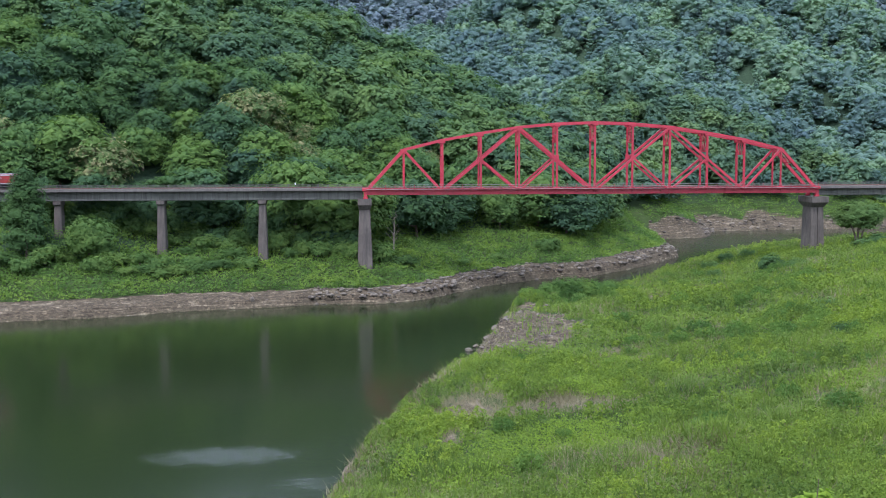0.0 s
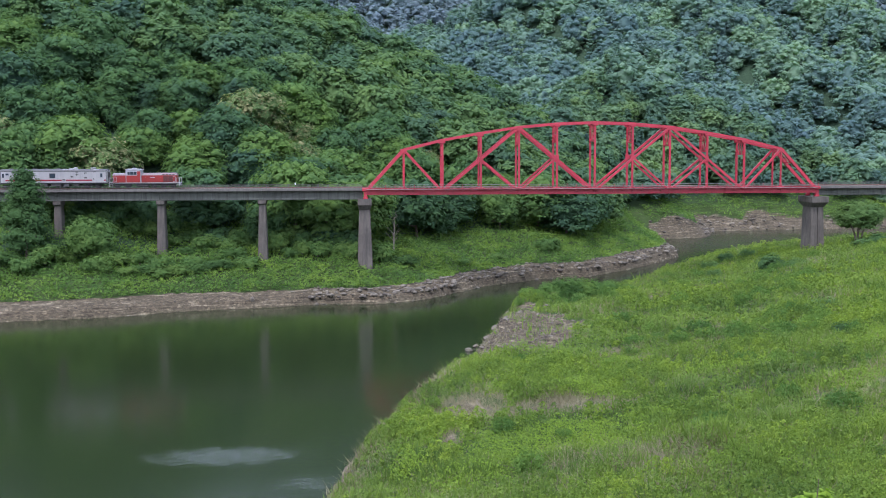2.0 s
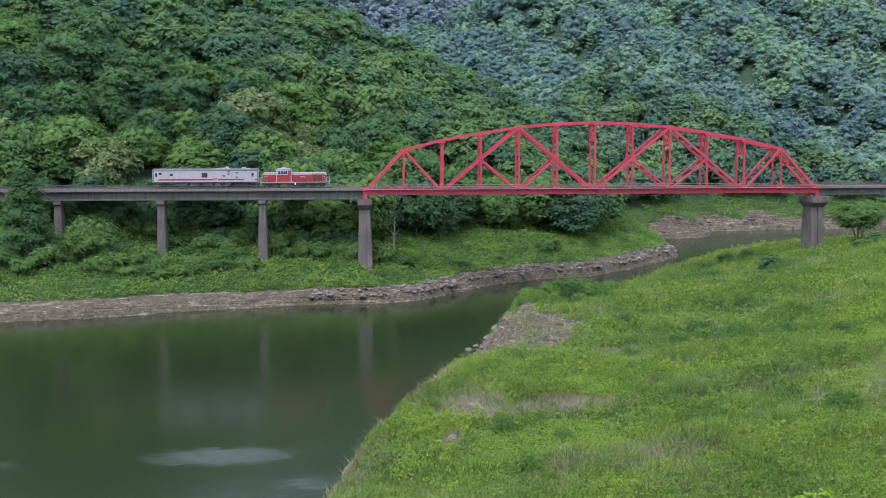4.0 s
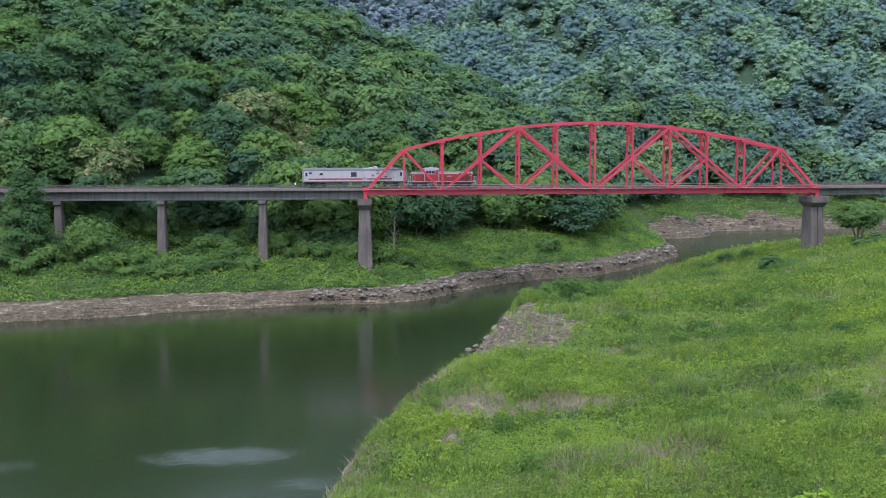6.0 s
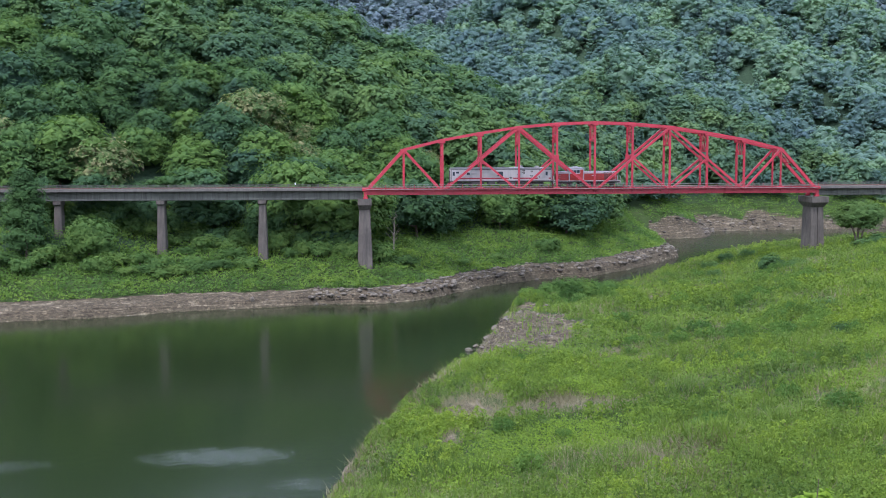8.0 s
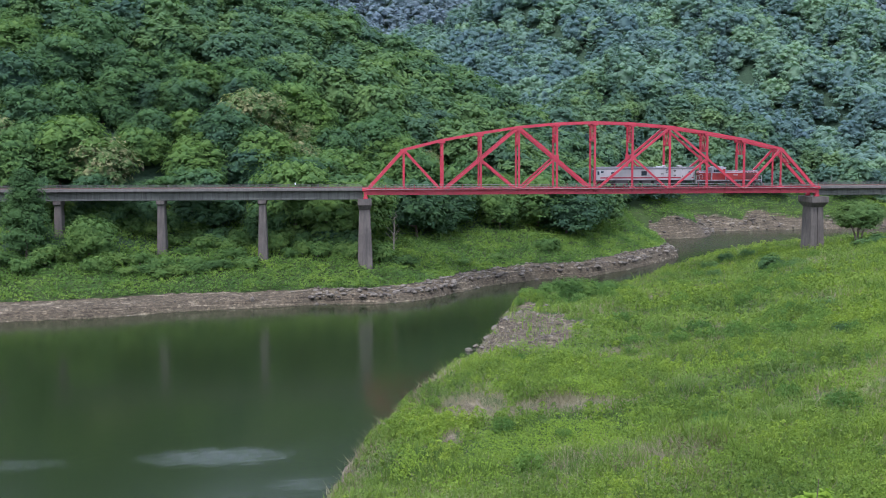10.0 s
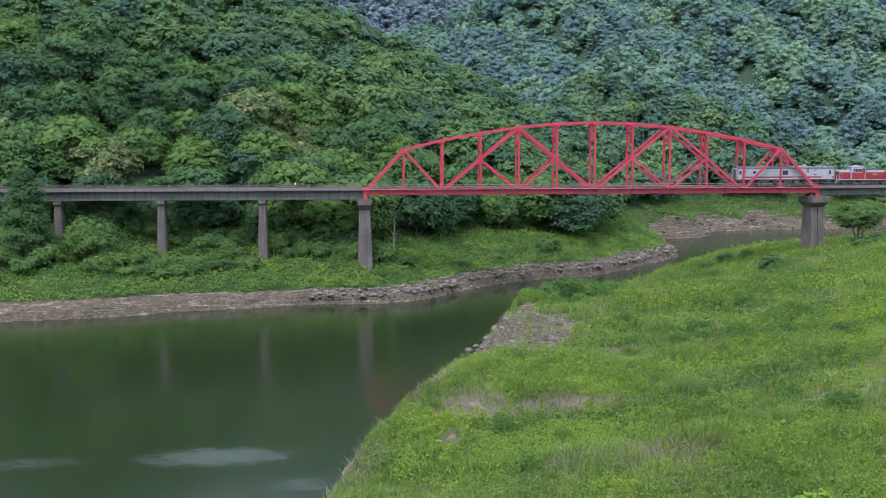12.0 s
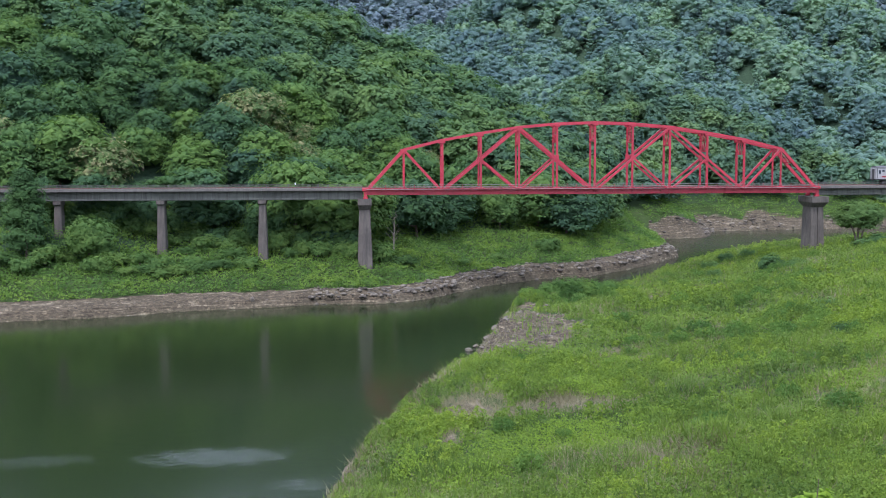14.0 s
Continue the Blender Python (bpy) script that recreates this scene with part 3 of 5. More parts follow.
def build_track():
    t = rail_thing("railway_track", 0, 2.25, RAIL_Z, "single-track railway with rusty rails on grey sleepers", "track", kind="structure")
    for v in (-0.53, 0.53):
        m = MB().box(-140, 150, v - 0.035, v + 0.035, -0.05, 0.0).box(-140, 150, v - 0.01, v + 0.01, -0.13, -0.05).box(-140, 150, v - 0.065, v + 0.065, -0.15, -0.13)
        part("rail", m, RUST, t)
    s = None
    for k in range(298):
        u = -118 + 0.75 * k
        if s is None:
            s = part("sleeper", MB().box(-0.11, 0.11, -1.05, 1.05, -0.31, -0.15, 0.02), SLEEPER, t)
            s.location = (u, 0, 0)
        else:
            again(s, u + 118)


def build_span(u0, u1, low):
    """One concrete span: slab with kerbs, two girders, handrails."""
    t = rail_thing("viaduct_span", (u0 + u1) / 2, 2.25, low, "weathered concrete railway viaduct span with pipe handrail", "bridge span", "viaduct spans")
    hl = (u1 - u0) / 2 - 0.03
    z = 20.62 - low
    part("deck_slab", MB().box(-hl, hl, -2.3, 2.3, z - 0.56, z - 0.34).box(-hl, hl, -2.42, -2.2, z - 0.5, z, 0.03).box(-hl, hl, 2.2, 2.42, z - 0.5, z, 0.03), CONCRETE, t)
    for v in (-1.25, 1.25):
        m = MB().box(-hl, hl, v - 0.22, v + 0.22, 0, z - 0.55)
        m.box(-hl, hl, v - 0.34, v + 0.34, 0, 0.3, 0.05)
        for k in range(7):
            u = -hl + 0.25 + (2 * hl - 0.5) * k / 6
            m.box(u - 0.13, u + 0.13, v - 0.33, v + 0.33, 0.1, z - 0.56)
        part("girder", m, CONCRETE_GREEN, t, "grey-green stained concrete girder")
    part("ballast_bed", MB().box(-hl, hl, -1.7, 1.7, z - 0.36, z - 0.1, 0.08), BALLAST, t)
    for v in (-2.31, 2.31):
        post = None
        n = max(2, round(2 * hl / 1.9))
        for k in range(n):
            u = -hl + 2 * hl * (k + 0.5) / n
            if post is None:
                post = part("railing_post", MB().box(-0.04, 0.04, v - 0.04, v + 0.04, z - 0.02, z + 0.66), STEEL_DARK, t)
                post.location = (u, 0, 0)
                first = u
            else:
                again(post, u - first)
        for dz in (0.62, 0.3):
            part("handrail", MB().box(-hl, hl, v - 0.025, v + 0.025, z + dz - 0.025, z + dz + 0.025), STEEL_DARK, t)
    return t


def build_pier(u, wt, wb, vt, vb, cap_w, cap_v, top, foot, big, twin=False):
    p = on_line(u, 2.25)
    g = float(land(p.x, p.y)[0]) - 1.0
    t = rail_thing("bridge_pier", u, 2.25, g, "tall tapered concrete bridge pier with dark water stains" if big else "slim tapered concrete viaduct pier with dark stains", "bridge pier", "piers")
    h = top - g
    ch = 1.25 if big else 0.75

    def ring(a, c, z):
        k = 0.12
        return [(-a + k, -c, z), (a - k, -c, z), (a, -c + k, z), (a, c - k, z), (a - k, c, z), (-a + k, c, z), (-a, c - k, z), (-a, -c + k, z)]
    steps = 6
    sh = [ring(wb / 2 + (wt - wb) / 2 * k / steps, vb / 2 + (vt - vb) / 2 * k / steps, (h - ch) * k / steps) for k in range(steps + 1)]
    if twin:
        for q in (-1, 1):
            half = [[(q * 0.05 + (x * 0.5 - 0.025 * math.copysign(1, x)) + q * 0.25 * (ring_[2][0] - ring_[6][0]) - q * 0.025, y, z) for x, y, z in ring_] for ring_ in sh]
            part("shaft", MB().loft(half), CONCRETE_PIER, t)
    else:
        part("shaft", MB().loft(sh), CONCRETE_PIER, t)
    cap = [ring(wt / 2 + 0.02, vt / 2 + 0.02, h - ch - 0.9 if big else h - ch - 0.2), ring(cap_w / 2, cap_v / 2, h - ch + 0.1), ring(cap_w / 2, cap_v / 2, h - 0.04), ring(cap_w / 2 - 0.05, cap_v / 2 - 0.05, h)]
    part("pier_cap", MB().loft(cap), CONCRETE_PIER, t)
    return t


build_track()
build_truss()
for a, c, low in ((-112.5, -93.1, 18.38), (-93.1, -73.75, 18.38), (-73.75, -54.35, 18.38), (-54.35, -35.0, 18.38), (-35.0, -15.45, 18.38), (75.3, 95.3, 18.75), (95.3, 115.3, 18.75)):
    build_span(a, c, low)
build_pier(-15.2, 2.1, 3.0, 4.3, 5.0, 2.7, 6.3, 18.49, 0, True)
build_pier(75.0, 2.4, 3.0, 4.6, 5.3, 3.6, 7.0, 18.49, 0, True, True)
for u in (-35.0, -54.35, -73.75, -93.1, -112.5):
    foot = on_line(u, 2.25)
    tall = 18.36 - float(land(foot.x, foot.y)[0])
    build_pier(u, 1.3, 1.3 + 0.055 * tall, 2.3, 2.3 + 0.04 * tall, 1.6, 3.2, 18.36, 0, False)
build_pier(95.3, 1.6, 2.2, 3.4, 4.0, 1.9, 4.0, 18.73, 0, False)

# ---------------- the train ----------------


def wheelset(parent, u, r):
    """An axle with two flanged wheels, turning about the axle."""
    m = MB().tube((0, -0.85, 0), (0, 0.85, 0), 0.08, n=8)
    for s in (-1, 1):
        m.tube((0, s * 0.47, 0), (0, s * 0.60, 0), r, n=20).tube((0, s * 0.44, 0), (0, s * 0.47, 0), r + 0.03, n=20)
        for k in range(4):
            a = math.pi / 2 * k
            m.box(math.cos(a) * r * 0.55 - 0.06, math.cos(a) * r * 0.55 + 0.06, s * 0.605 - 0.01, s * 0.605 + 0.01, math.sin(a) * r * 0.55 - 0.06, math.sin(a) * r * 0.55 + 0.06)
    w = part("wheelset", m, UNDERGEAR, parent)
    w.location = (u, 0, r)
    return w


def bogie(parent, u, base, axles):
    m = MB()
    for s in (-1, 1):
        m.box(u - base / 2 - 0.5, u + base / 2 + 0.5, s * 0.95 - 0.07, s * 0.95 + 0.07, 0.45, 0.68, 0.04)
        for k in range(axles):
            x = u - base / 2 + base * k / (axles - 1)
            m.box(x - 0.18, x + 0.18, s * 0.98 - 0.12, s * 0.98 + 0.12, 0.27, 0.62, 0.04)
            m.tube((x + 0.3, s * 1.0, 0.55), (x + 0.3, s * 1.0, 0.85), 0.09, n=8)
    m.box(u - 0.4, u + 0.4, -0.95, 0.95, 0.5, 0.75, 0.04)
    return part("bogie_frame", m, UNDERGEAR, parent)


def build_car():
    t = rail_thing("inspection_car", 0, 2.25, RAIL_Z, "white railway inspection coach with thin red waist stripe", "railway carriage")
    L, w = 10.0, 1.42
    body = MB()
    ring = [(-w, 1.12), (-w, 3.2), (-w + 0.06, 3.34), (w - 0.06, 3.34), (w, 3.2), (w, 1.12), (w - 0.06, 1.04), (-w + 0.06, 1.04)]
    body.loft([[(u, v * k, z) for v, z in ring] for u, k in ((-L, 0.93), (-L + 0.25, 1.0), (L - 0.25, 1.0), (L, 0.93))])
    part("body", body, CAR_WHITE, t)
    roof = MB()
    rr = [(w * math.cos(math.pi * k / 10), 3.30 + 0.38 * math.sin(math.pi * k / 10)) for k in range(11)]
    roof.loft([[(u, v * k, z) for v, z in rr] for u, k in ((-L + 0.02, 0.93), (-L + 0.25, 0.99), (L - 0.25, 0.99), (L - 0.02, 0.93))])
    part("roof", roof, CAR_ROOF, t, "grey rounded roof")
    for a, c in ((-L + 0.25, 1.5), (2.3, 7.2), (8.6, L - 0.25)):
        part("stripe", MB().box(a, c, -w - 0.012, -w + 0.02, 1.42, 1.68), CAR_RED, t, "red stripe")
        part("stripe", MB().box(a, c, w - 0.02, w + 0.012, 1.42, 1.68), CAR_RED, t, "red stripe")
    for u, z, a, h in ((-9.35, 2.45, 0.2, 0.38), (8.95, 2.45, 0.2, 0.38), (-8.6, 2.7, 0.28, 0.18), (-6.5, 2.5, 0.3, 0.22), (-0.2, 2.42, 0.5, 0.4)):
        for s in (-1, 1):
            wd = part("window", MB().box(u - a - 0.06, u + a + 0.06, s * w - 0.02, s * w + 0.02, z - h - 0.06, z + h + 0.06), CAR_ROOF if a > 0.4 else LOCO_GREY, t)
            part("pane", MB().box(u - a, u + a, s * (w + 0.01) - 0.02, s * (w + 0.01) + 0.02, z - h, z + h), DARK_GLASS, wd)
    for u in (-9.35, 8.95, 8.0):
        part("door", MB().box(u - 0.42, u + 0.42, -w - 0.015, -w + 0.01, 1.05, 3.1, 0.004).box(u - 0.03, u + 0.03, -w - 0.05, -w, 1.6, 2.2), CAR_WHITE, t)
    # small dark equipment marks and hatches along the side
    for u, z in ((4.4, 3.0), (4.4, 2.55), (5.95, 2.85), (3.45, 2.2), (5.95, 1.95), (1.85, 1.62), (7.65, 3.15), (7.65, 1.75)):
        part("lettering_bar", MB().box(u - 0.28, u + 0.28, -w - 0.014, -w + 0.01, z + 0.05, z + 0.17).box(u - 0.14, u - 0.02, -w - 0.014, -w + 0.01, z - 0.17, z + 0.05).box(u + 0.1, u + 0.22, -w - 0.014, -w + 0.01, z - 0.13, z + 0.05), UNDERGEAR, t, "dark bars of unreadable lettering")
    for u, a, z in ((2.2, 0.55, 3.45), (3.2, 0.45, 3.55), (4.2, 0.35, 3.45), (7.2, 0.3, 3.72), (8.0, 0.4, 3.45)):
        part("roof_equipment", MB().box(u - a, u + a, -1.1, 0.9, z - 0.2, z + 0.22, 0.05), LOCO_GREY if z < 3.7 else CAR_WHITE, t, "pale roof equipment box")
    for u, a, h in ((-4.6, 1.2, 0.45), (-1.9, 0.7, 0.5), (0.4, 0.9, 0.45), (2.3, 0.5, 0.55), (4.2, 0.6, 0.4)):
        part("underfloor_box", MB().box(u - a, u + a, -1.25, 1.25, 0.9 - h, 1.0, 0.04), UNDERGEAR if u != 2.3 else CAR_ROOF, t)
    part("underframe", MB().box(-L + 0.1, L - 0.1, -1.3, 1.3, 0.86, 1.06), UNDERGEAR, t)
    for s in (-1, 1):
        part("cornice", MB().box(-L + 0.2, L - 0.2, s * w - 0.035, s * w + 0.035, 3.2, 3.32, 0.01), CAR_ROOF, t, "dark grey roof cornice")
        part("lower_trim", MB().box(-L + 0.2, L - 0.2, s * w - 0.02, s * w + 0.02, 1.04, 1.12), CAR_ROOF, t)
        for u in (-L + 0.16, L - 0.16):
            part("end_pillar", MB().box(u - 0.06, u + 0.06, s * (w - 0.03) - 0.04, s * (w - 0.03) + 0.04, 1.08, 3.3, 0.01), CAR_ROOF, t)
    for u in (-8.2, -6.0, -3.8, -1.6, 0.5):
        part("roof_ventilator", MB().box(u - 0.35, u + 0.35, -0.4, 0.4, 3.62, 3.78, 0.06), CAR_ROOF, t, "low dark roof ventilator")
    part("roof_dome", MB().loft([[(4.0 + q * math.cos(math.tau * i / 10), -0.5 + q * math.sin(math.tau * i / 10), z) for i in range(10)] for q, z in ((0.42, 3.55), (0.42, 3.85), (0.3, 3.98), (0.1, 4.03))]), CAR_WHITE, t, "white domed roof housing")
    for s in (-1, 1):
        part("coupler", MB().box(min(s * L, s * (L + 0.3)), max(s * L, s * (L + 0.3)), -0.12, 0.12, 0.7, 0.95, 0.03), UNDERGEAR, t)
        gang = MB().box(min(s * L, s * (L + 0.16)), max(s * L, s * (L + 0.16)), -0.5, 0.5, 0.95, 3.1, 0.05)
        part("gangway", gang, UNDERGEAR, t, "black gangway bellows")
        for v in (-1.0, 1.0):
            part("lamp", MB().tube((s * (L - 0.02), v, 3.3), (s * (L + 0.07), v, 3.3), 0.1, n=10), LOCO_GREY, t)
        for v in (-1.18, 1.18):
            part("grab_rail", MB().box(min(s * L, s * (L + 0.1)), max(s * L, s * (L + 0.1)), v - 0.02, v + 0.02, 1.0, 3.0), GALV, t)
    sets = []
    for u in (-7.0, 7.0):
        bogie(t, u, 2.1, 2)
        sets += [wheelset(t, u - 1.05, 0.43), wheelset(t, u + 1.05, 0.43)]
    return t, sets


def build_loco():
    t = rail_thing("diesel_locomotive", 0, 2.25, RAIL_Z, "vermilion centre-cab diesel locomotive with pale grey roof band", "locomotive")
    L = 6.7
    part("frame", MB().box(-L, L, -1.35, 1.35, 0.72, 0.95, 0.03), UNDERGEAR, t)
    part("sill", MB().box(-L, L, -1.4, -1.36, 0.93, 1.06).box(-L, L, 1.36, 1.4, 0.93, 1.06), CAR_WHITE, t, "white sill line")

    def hood(a, c, name):
        h = part(name, MB().box(a, c, -0.95, 0.95, 1.0, 2.72, 0.1), LOCO_RED, t)
        part("grey_band", MB().box(a + 0.02, c - 0.02, -0.965, 0.965, 2.42, 2.66, 0.015), LOCO_GREY, h, "pale grey band")
        part("hood_top", MB().box(a + 0.08, c - 0.08, -0.85, 0.85, 2.70, 2.85, 0.06), LOCO_GREY, h)
        n = max(2, round((c - a) / 0.75))
        for k in range(n):
            u0, u1 = a + 0.1 + (c - a - 0.2) * k / n, a + 0.1 + (c - a - 0.2) * (k + 1) / n
            for s in (-1, 1):
                part("hood_door", MB().box(u0 + 0.03, u1 - 0.03, s * 0.96 - 0.015, s * 0.96 + 0.015, 1.15, 2.36, 0.006), LOCO_RED, h)
        return h
    short = hood(-6.05, -3.55, "short_hood")
    long = hood(-0.65, 6.1, "long_hood")
    for u0, u1 in ((3.5, 4.35), (4.45, 5.3)):
        for s in (-1, 1):
            part("grille", MB().box(u0, u1, s * 0.98 - 0.012, s * 0.98 + 0.012, 1.2, 2.36), LOCO_GRILLE, long, "dark red radiator grille")
            for k in range(6):
                z = 1.28 + 0.18 * k
                part("louvre", MB().box(u0 + 0.03, u1 - 0.03, s * 1.0 - 0.01, s * 1.0 + 0.01, z, z + 0.06), LOCO_GRILLE, long)
    for u in (5.55, -5.6):
        m = MB().box(u - 0.3, u + 0.3, -0.985, -0.96, 2.1, 2.16).box(u - 0.3, u + 0.3, -0.985, -0.96, 1.2, 1.26).box(u - 0.3, u - 0.25, -0.985, -0.96, 1.2, 2.16).box(u + 0.25, u + 0.3, -0.985, -0.96, 1.2, 2.16)
        part("marking_frame", m, LOCO_GREY, t, "pale square outline")
    cab = part("cab", MB().box(-3.55, -0.65, -1.3, 1.3, 1.0, 3.42, 0.09), LOCO_GREY, t, "pale grey cab with orange lower side")
    part("lower_side", MB().box(-3.4, -0.8, -1.315, 1.315, 1.08, 2.4, 0.01), LOCO_RED, cab, "vermilion lower side")
    part("cab_corner", MB().box(-1.35, -0.75, -1.32, 1.32, 2.4, 3.2, 0.01), LOCO_RED, cab)
    part("cab_roof", MB().box(-3.7, -0.5, -1.36, 1.36, 3.42, 3.54, 0.05).box(-3.3, -0.9, -0.9, 0.9, 3.52, 3.68, 0.07), LOCO_GREY, cab)
    for u0, u1 in ((-3.15, -2.75), (-2.68, -2.1), (-2.03, -1.45)):
        wd = part("window_frame", MB().box(u0 - 0.05, u1 + 0.05, -1.325, 1.325, 2.5, 3.15, 0.01), LOCO_GREY, cab)
        part("pane", MB().box(u0, u1, -1.335, 1.335, 2.55, 3.1, 0.005), DARK_GLASS, wd)
    part("grab_rail", MB().box(-0.62, -0.57, -1.33, -1.28, 1.05, 3.2), LOCO_GREY, cab)
    part("number_bar", MB().box(1.0, 1.9, -0.99, -0.97, 1.95, 2.1), LOCO_GREY, long, "pale bar of painted characters")
    for u in (2.6, 3.9, 4.9):
        part("roof_fan", MB().tube((u, 0, 2.84), (u, 0, 2.96), 0.42, 0.38, 14), UNDERGEAR, long, "round dark radiator fan")
    for k in range(4):
        u = 3.35 + 0.62 * k
        part("upper_vent", MB().box(u, u + 0.45, -0.985, -0.96, 2.46, 2.62, 0.004), UNDERGEAR, long, "small dark vent")
    part("headlight_box", MB().box(-2.5, -1.7, -0.5, 0.5, 3.66, 3.82, 0.05), LOCO_GREY, cab)
    part("exhaust", MB().tube((0.9, 0.2, 2.8), (0.9, 0.2, 3.1), 0.16, 0.14, 10), UNDERGEAR, long)
    for s in (-1, 1):
        e = s * L
        part("end_beam", MB().box(min(e, e - s * 0.15), max(e, e - s * 0.15), -1.4, 1.4, 0.55, 1.08, 0.03), CAR_WHITE if s < 0 else LOCO_GREY, t)
        part("coupler", MB().box(min(e, e + s * 0.3), max(e, e + s * 0.3), -0.12, 0.12, 0.7, 0.95, 0.03), UNDERGEAR, t)
        for v in (-1.3, 1.3):
            rail = MB()
            rail.box(e - 0.05 - s * 0.05, e + 0.05 - s * 0.05, v - 0.03, v + 0.03, 0.3, 1.95)
            rail.box(e - s * 0.6 - 0.03, e - s * 0.6 + 0.03, v - 0.03, v + 0.03, 0.3, 1.95)
            rail.box(min(e, e - s * 0.6), max(e, e - s * 0.6), v - 0.03, v + 0.03, 1.9, 1.97)
            for z in (0.35, 0.65):
                rail.box(e - s * 0.35 - 0.28, e - s * 0.35 + 0.28, v - 0.14, v + 0.05, z, z + 0.05)
            part("end_railing", rail, CAR_WHITE, t, "white end handrail with steps")
        for v in (-0.45, 0.45):
            part("headlamp", MB().tube((e - s * 0.68, v, 2.45), (e - s * 0.55, v, 2.45), 0.13, n=12), CAR_WHITE, t, "round headlamp")
    for s in (-1, 1):
        part("side_handrail", MB().box(-6.0, -3.6, s * 1.33 - 0.02, s * 1.33 + 0.02, 1.72, 1.76).box(-0.5, 6.0, s * 1.33 - 0.02, s * 1.33 + 0.02, 1.72, 1.76), UNDERGEAR, t)
    part("fuel_tank", MB().box(-1.6, 0.6, -1.2, 1.2, 0.25, 0.75, 0.1), UNDERGEAR, t)
    sets = []
    bogie(t, -4.3, 2.0, 2)
    bogie(t, 3.4, 3.6, 3)
    for u in (-5.3, -3.3, 1.6, 3.4, 5.2):
        sets.append(wheelset(t, u, 0.43))
    return t, sets


car, car_wheels = build_car()
loco, loco_wheels = build_loco()
SPEED = 14.3
CAR_AT, LOCO_AT = -59.95, -42.95       # middles at 3 s along the line


def motions():
    for ob, at in ((car, CAR_AT), (loco, LOCO_AT)):
        rows = [(t, RAIL @ Matrix.Translation((at + SPEED * (t - 3.0), 2.25, RAIL_Z))) for t in (0.0, 3.5, 7.0, 10.5, 14.0)]
        walk(ob, rows)
    walk(ripple_near, [(0.0, pose(-20.0, 101.2, 0)), (14.0, pose(-20.8, 100.9, 0))])
    walk(ripple_shore, [(0.0, pose(-11.4, 92.8, 0)), (14.0, pose(-12.0, 92.4, 0))])
    walk(ripple_glints, [(0.0, pose(-10.2, 104.3, 0)), (14.0, pose(-11.0, 103.8, 0))])
    walk(ripple_left, [(0.0, pose(-46.0, 98.0, 0)), (6.0, pose(-41.0, 97.6, 0)), (14.0, pose(-36.5, 99.6, 0))])
    for w in car_wheels + loco_wheels:
        x, y, z = w.location
        rows = []
        for k in range(0, 421):
            t = k / 30
            rows.append((t, Matrix.Translation((x, y, z)) @ Matrix.Rotation(SPEED * t / 0.43, 4, 'Y')))
        walk(w, rows)

# ---------------- woods, trees, shrubs, grass ----------------
rng = np.random.default_rng(7)


def cards(centres, normals, size, r, aspect=0.42):
    """Single pointed leaves or sprays, one triangle each."""
    n = len(centres)
    nn = normals / np.linalg.norm(normals, axis=1, keepdims=True)
    a = r.normal(size=(n, 3))
    t = np.cross(nn, a)
    t /= np.linalg.norm(t, axis=1, keepdims=True) + 1e-9
    b_ = np.cross(nn, t)
    s = (size * r.uniform(0.65, 1.35, n))[:, None]
    V = np.stack([centres - t * s * 0.7 - b_ * s * aspect, centres + t * s, centres - t * s * 0.5 + b_ * s * aspect * 1.2], axis=1).reshape(-1, 3)
    return V, np.arange(3 * n)


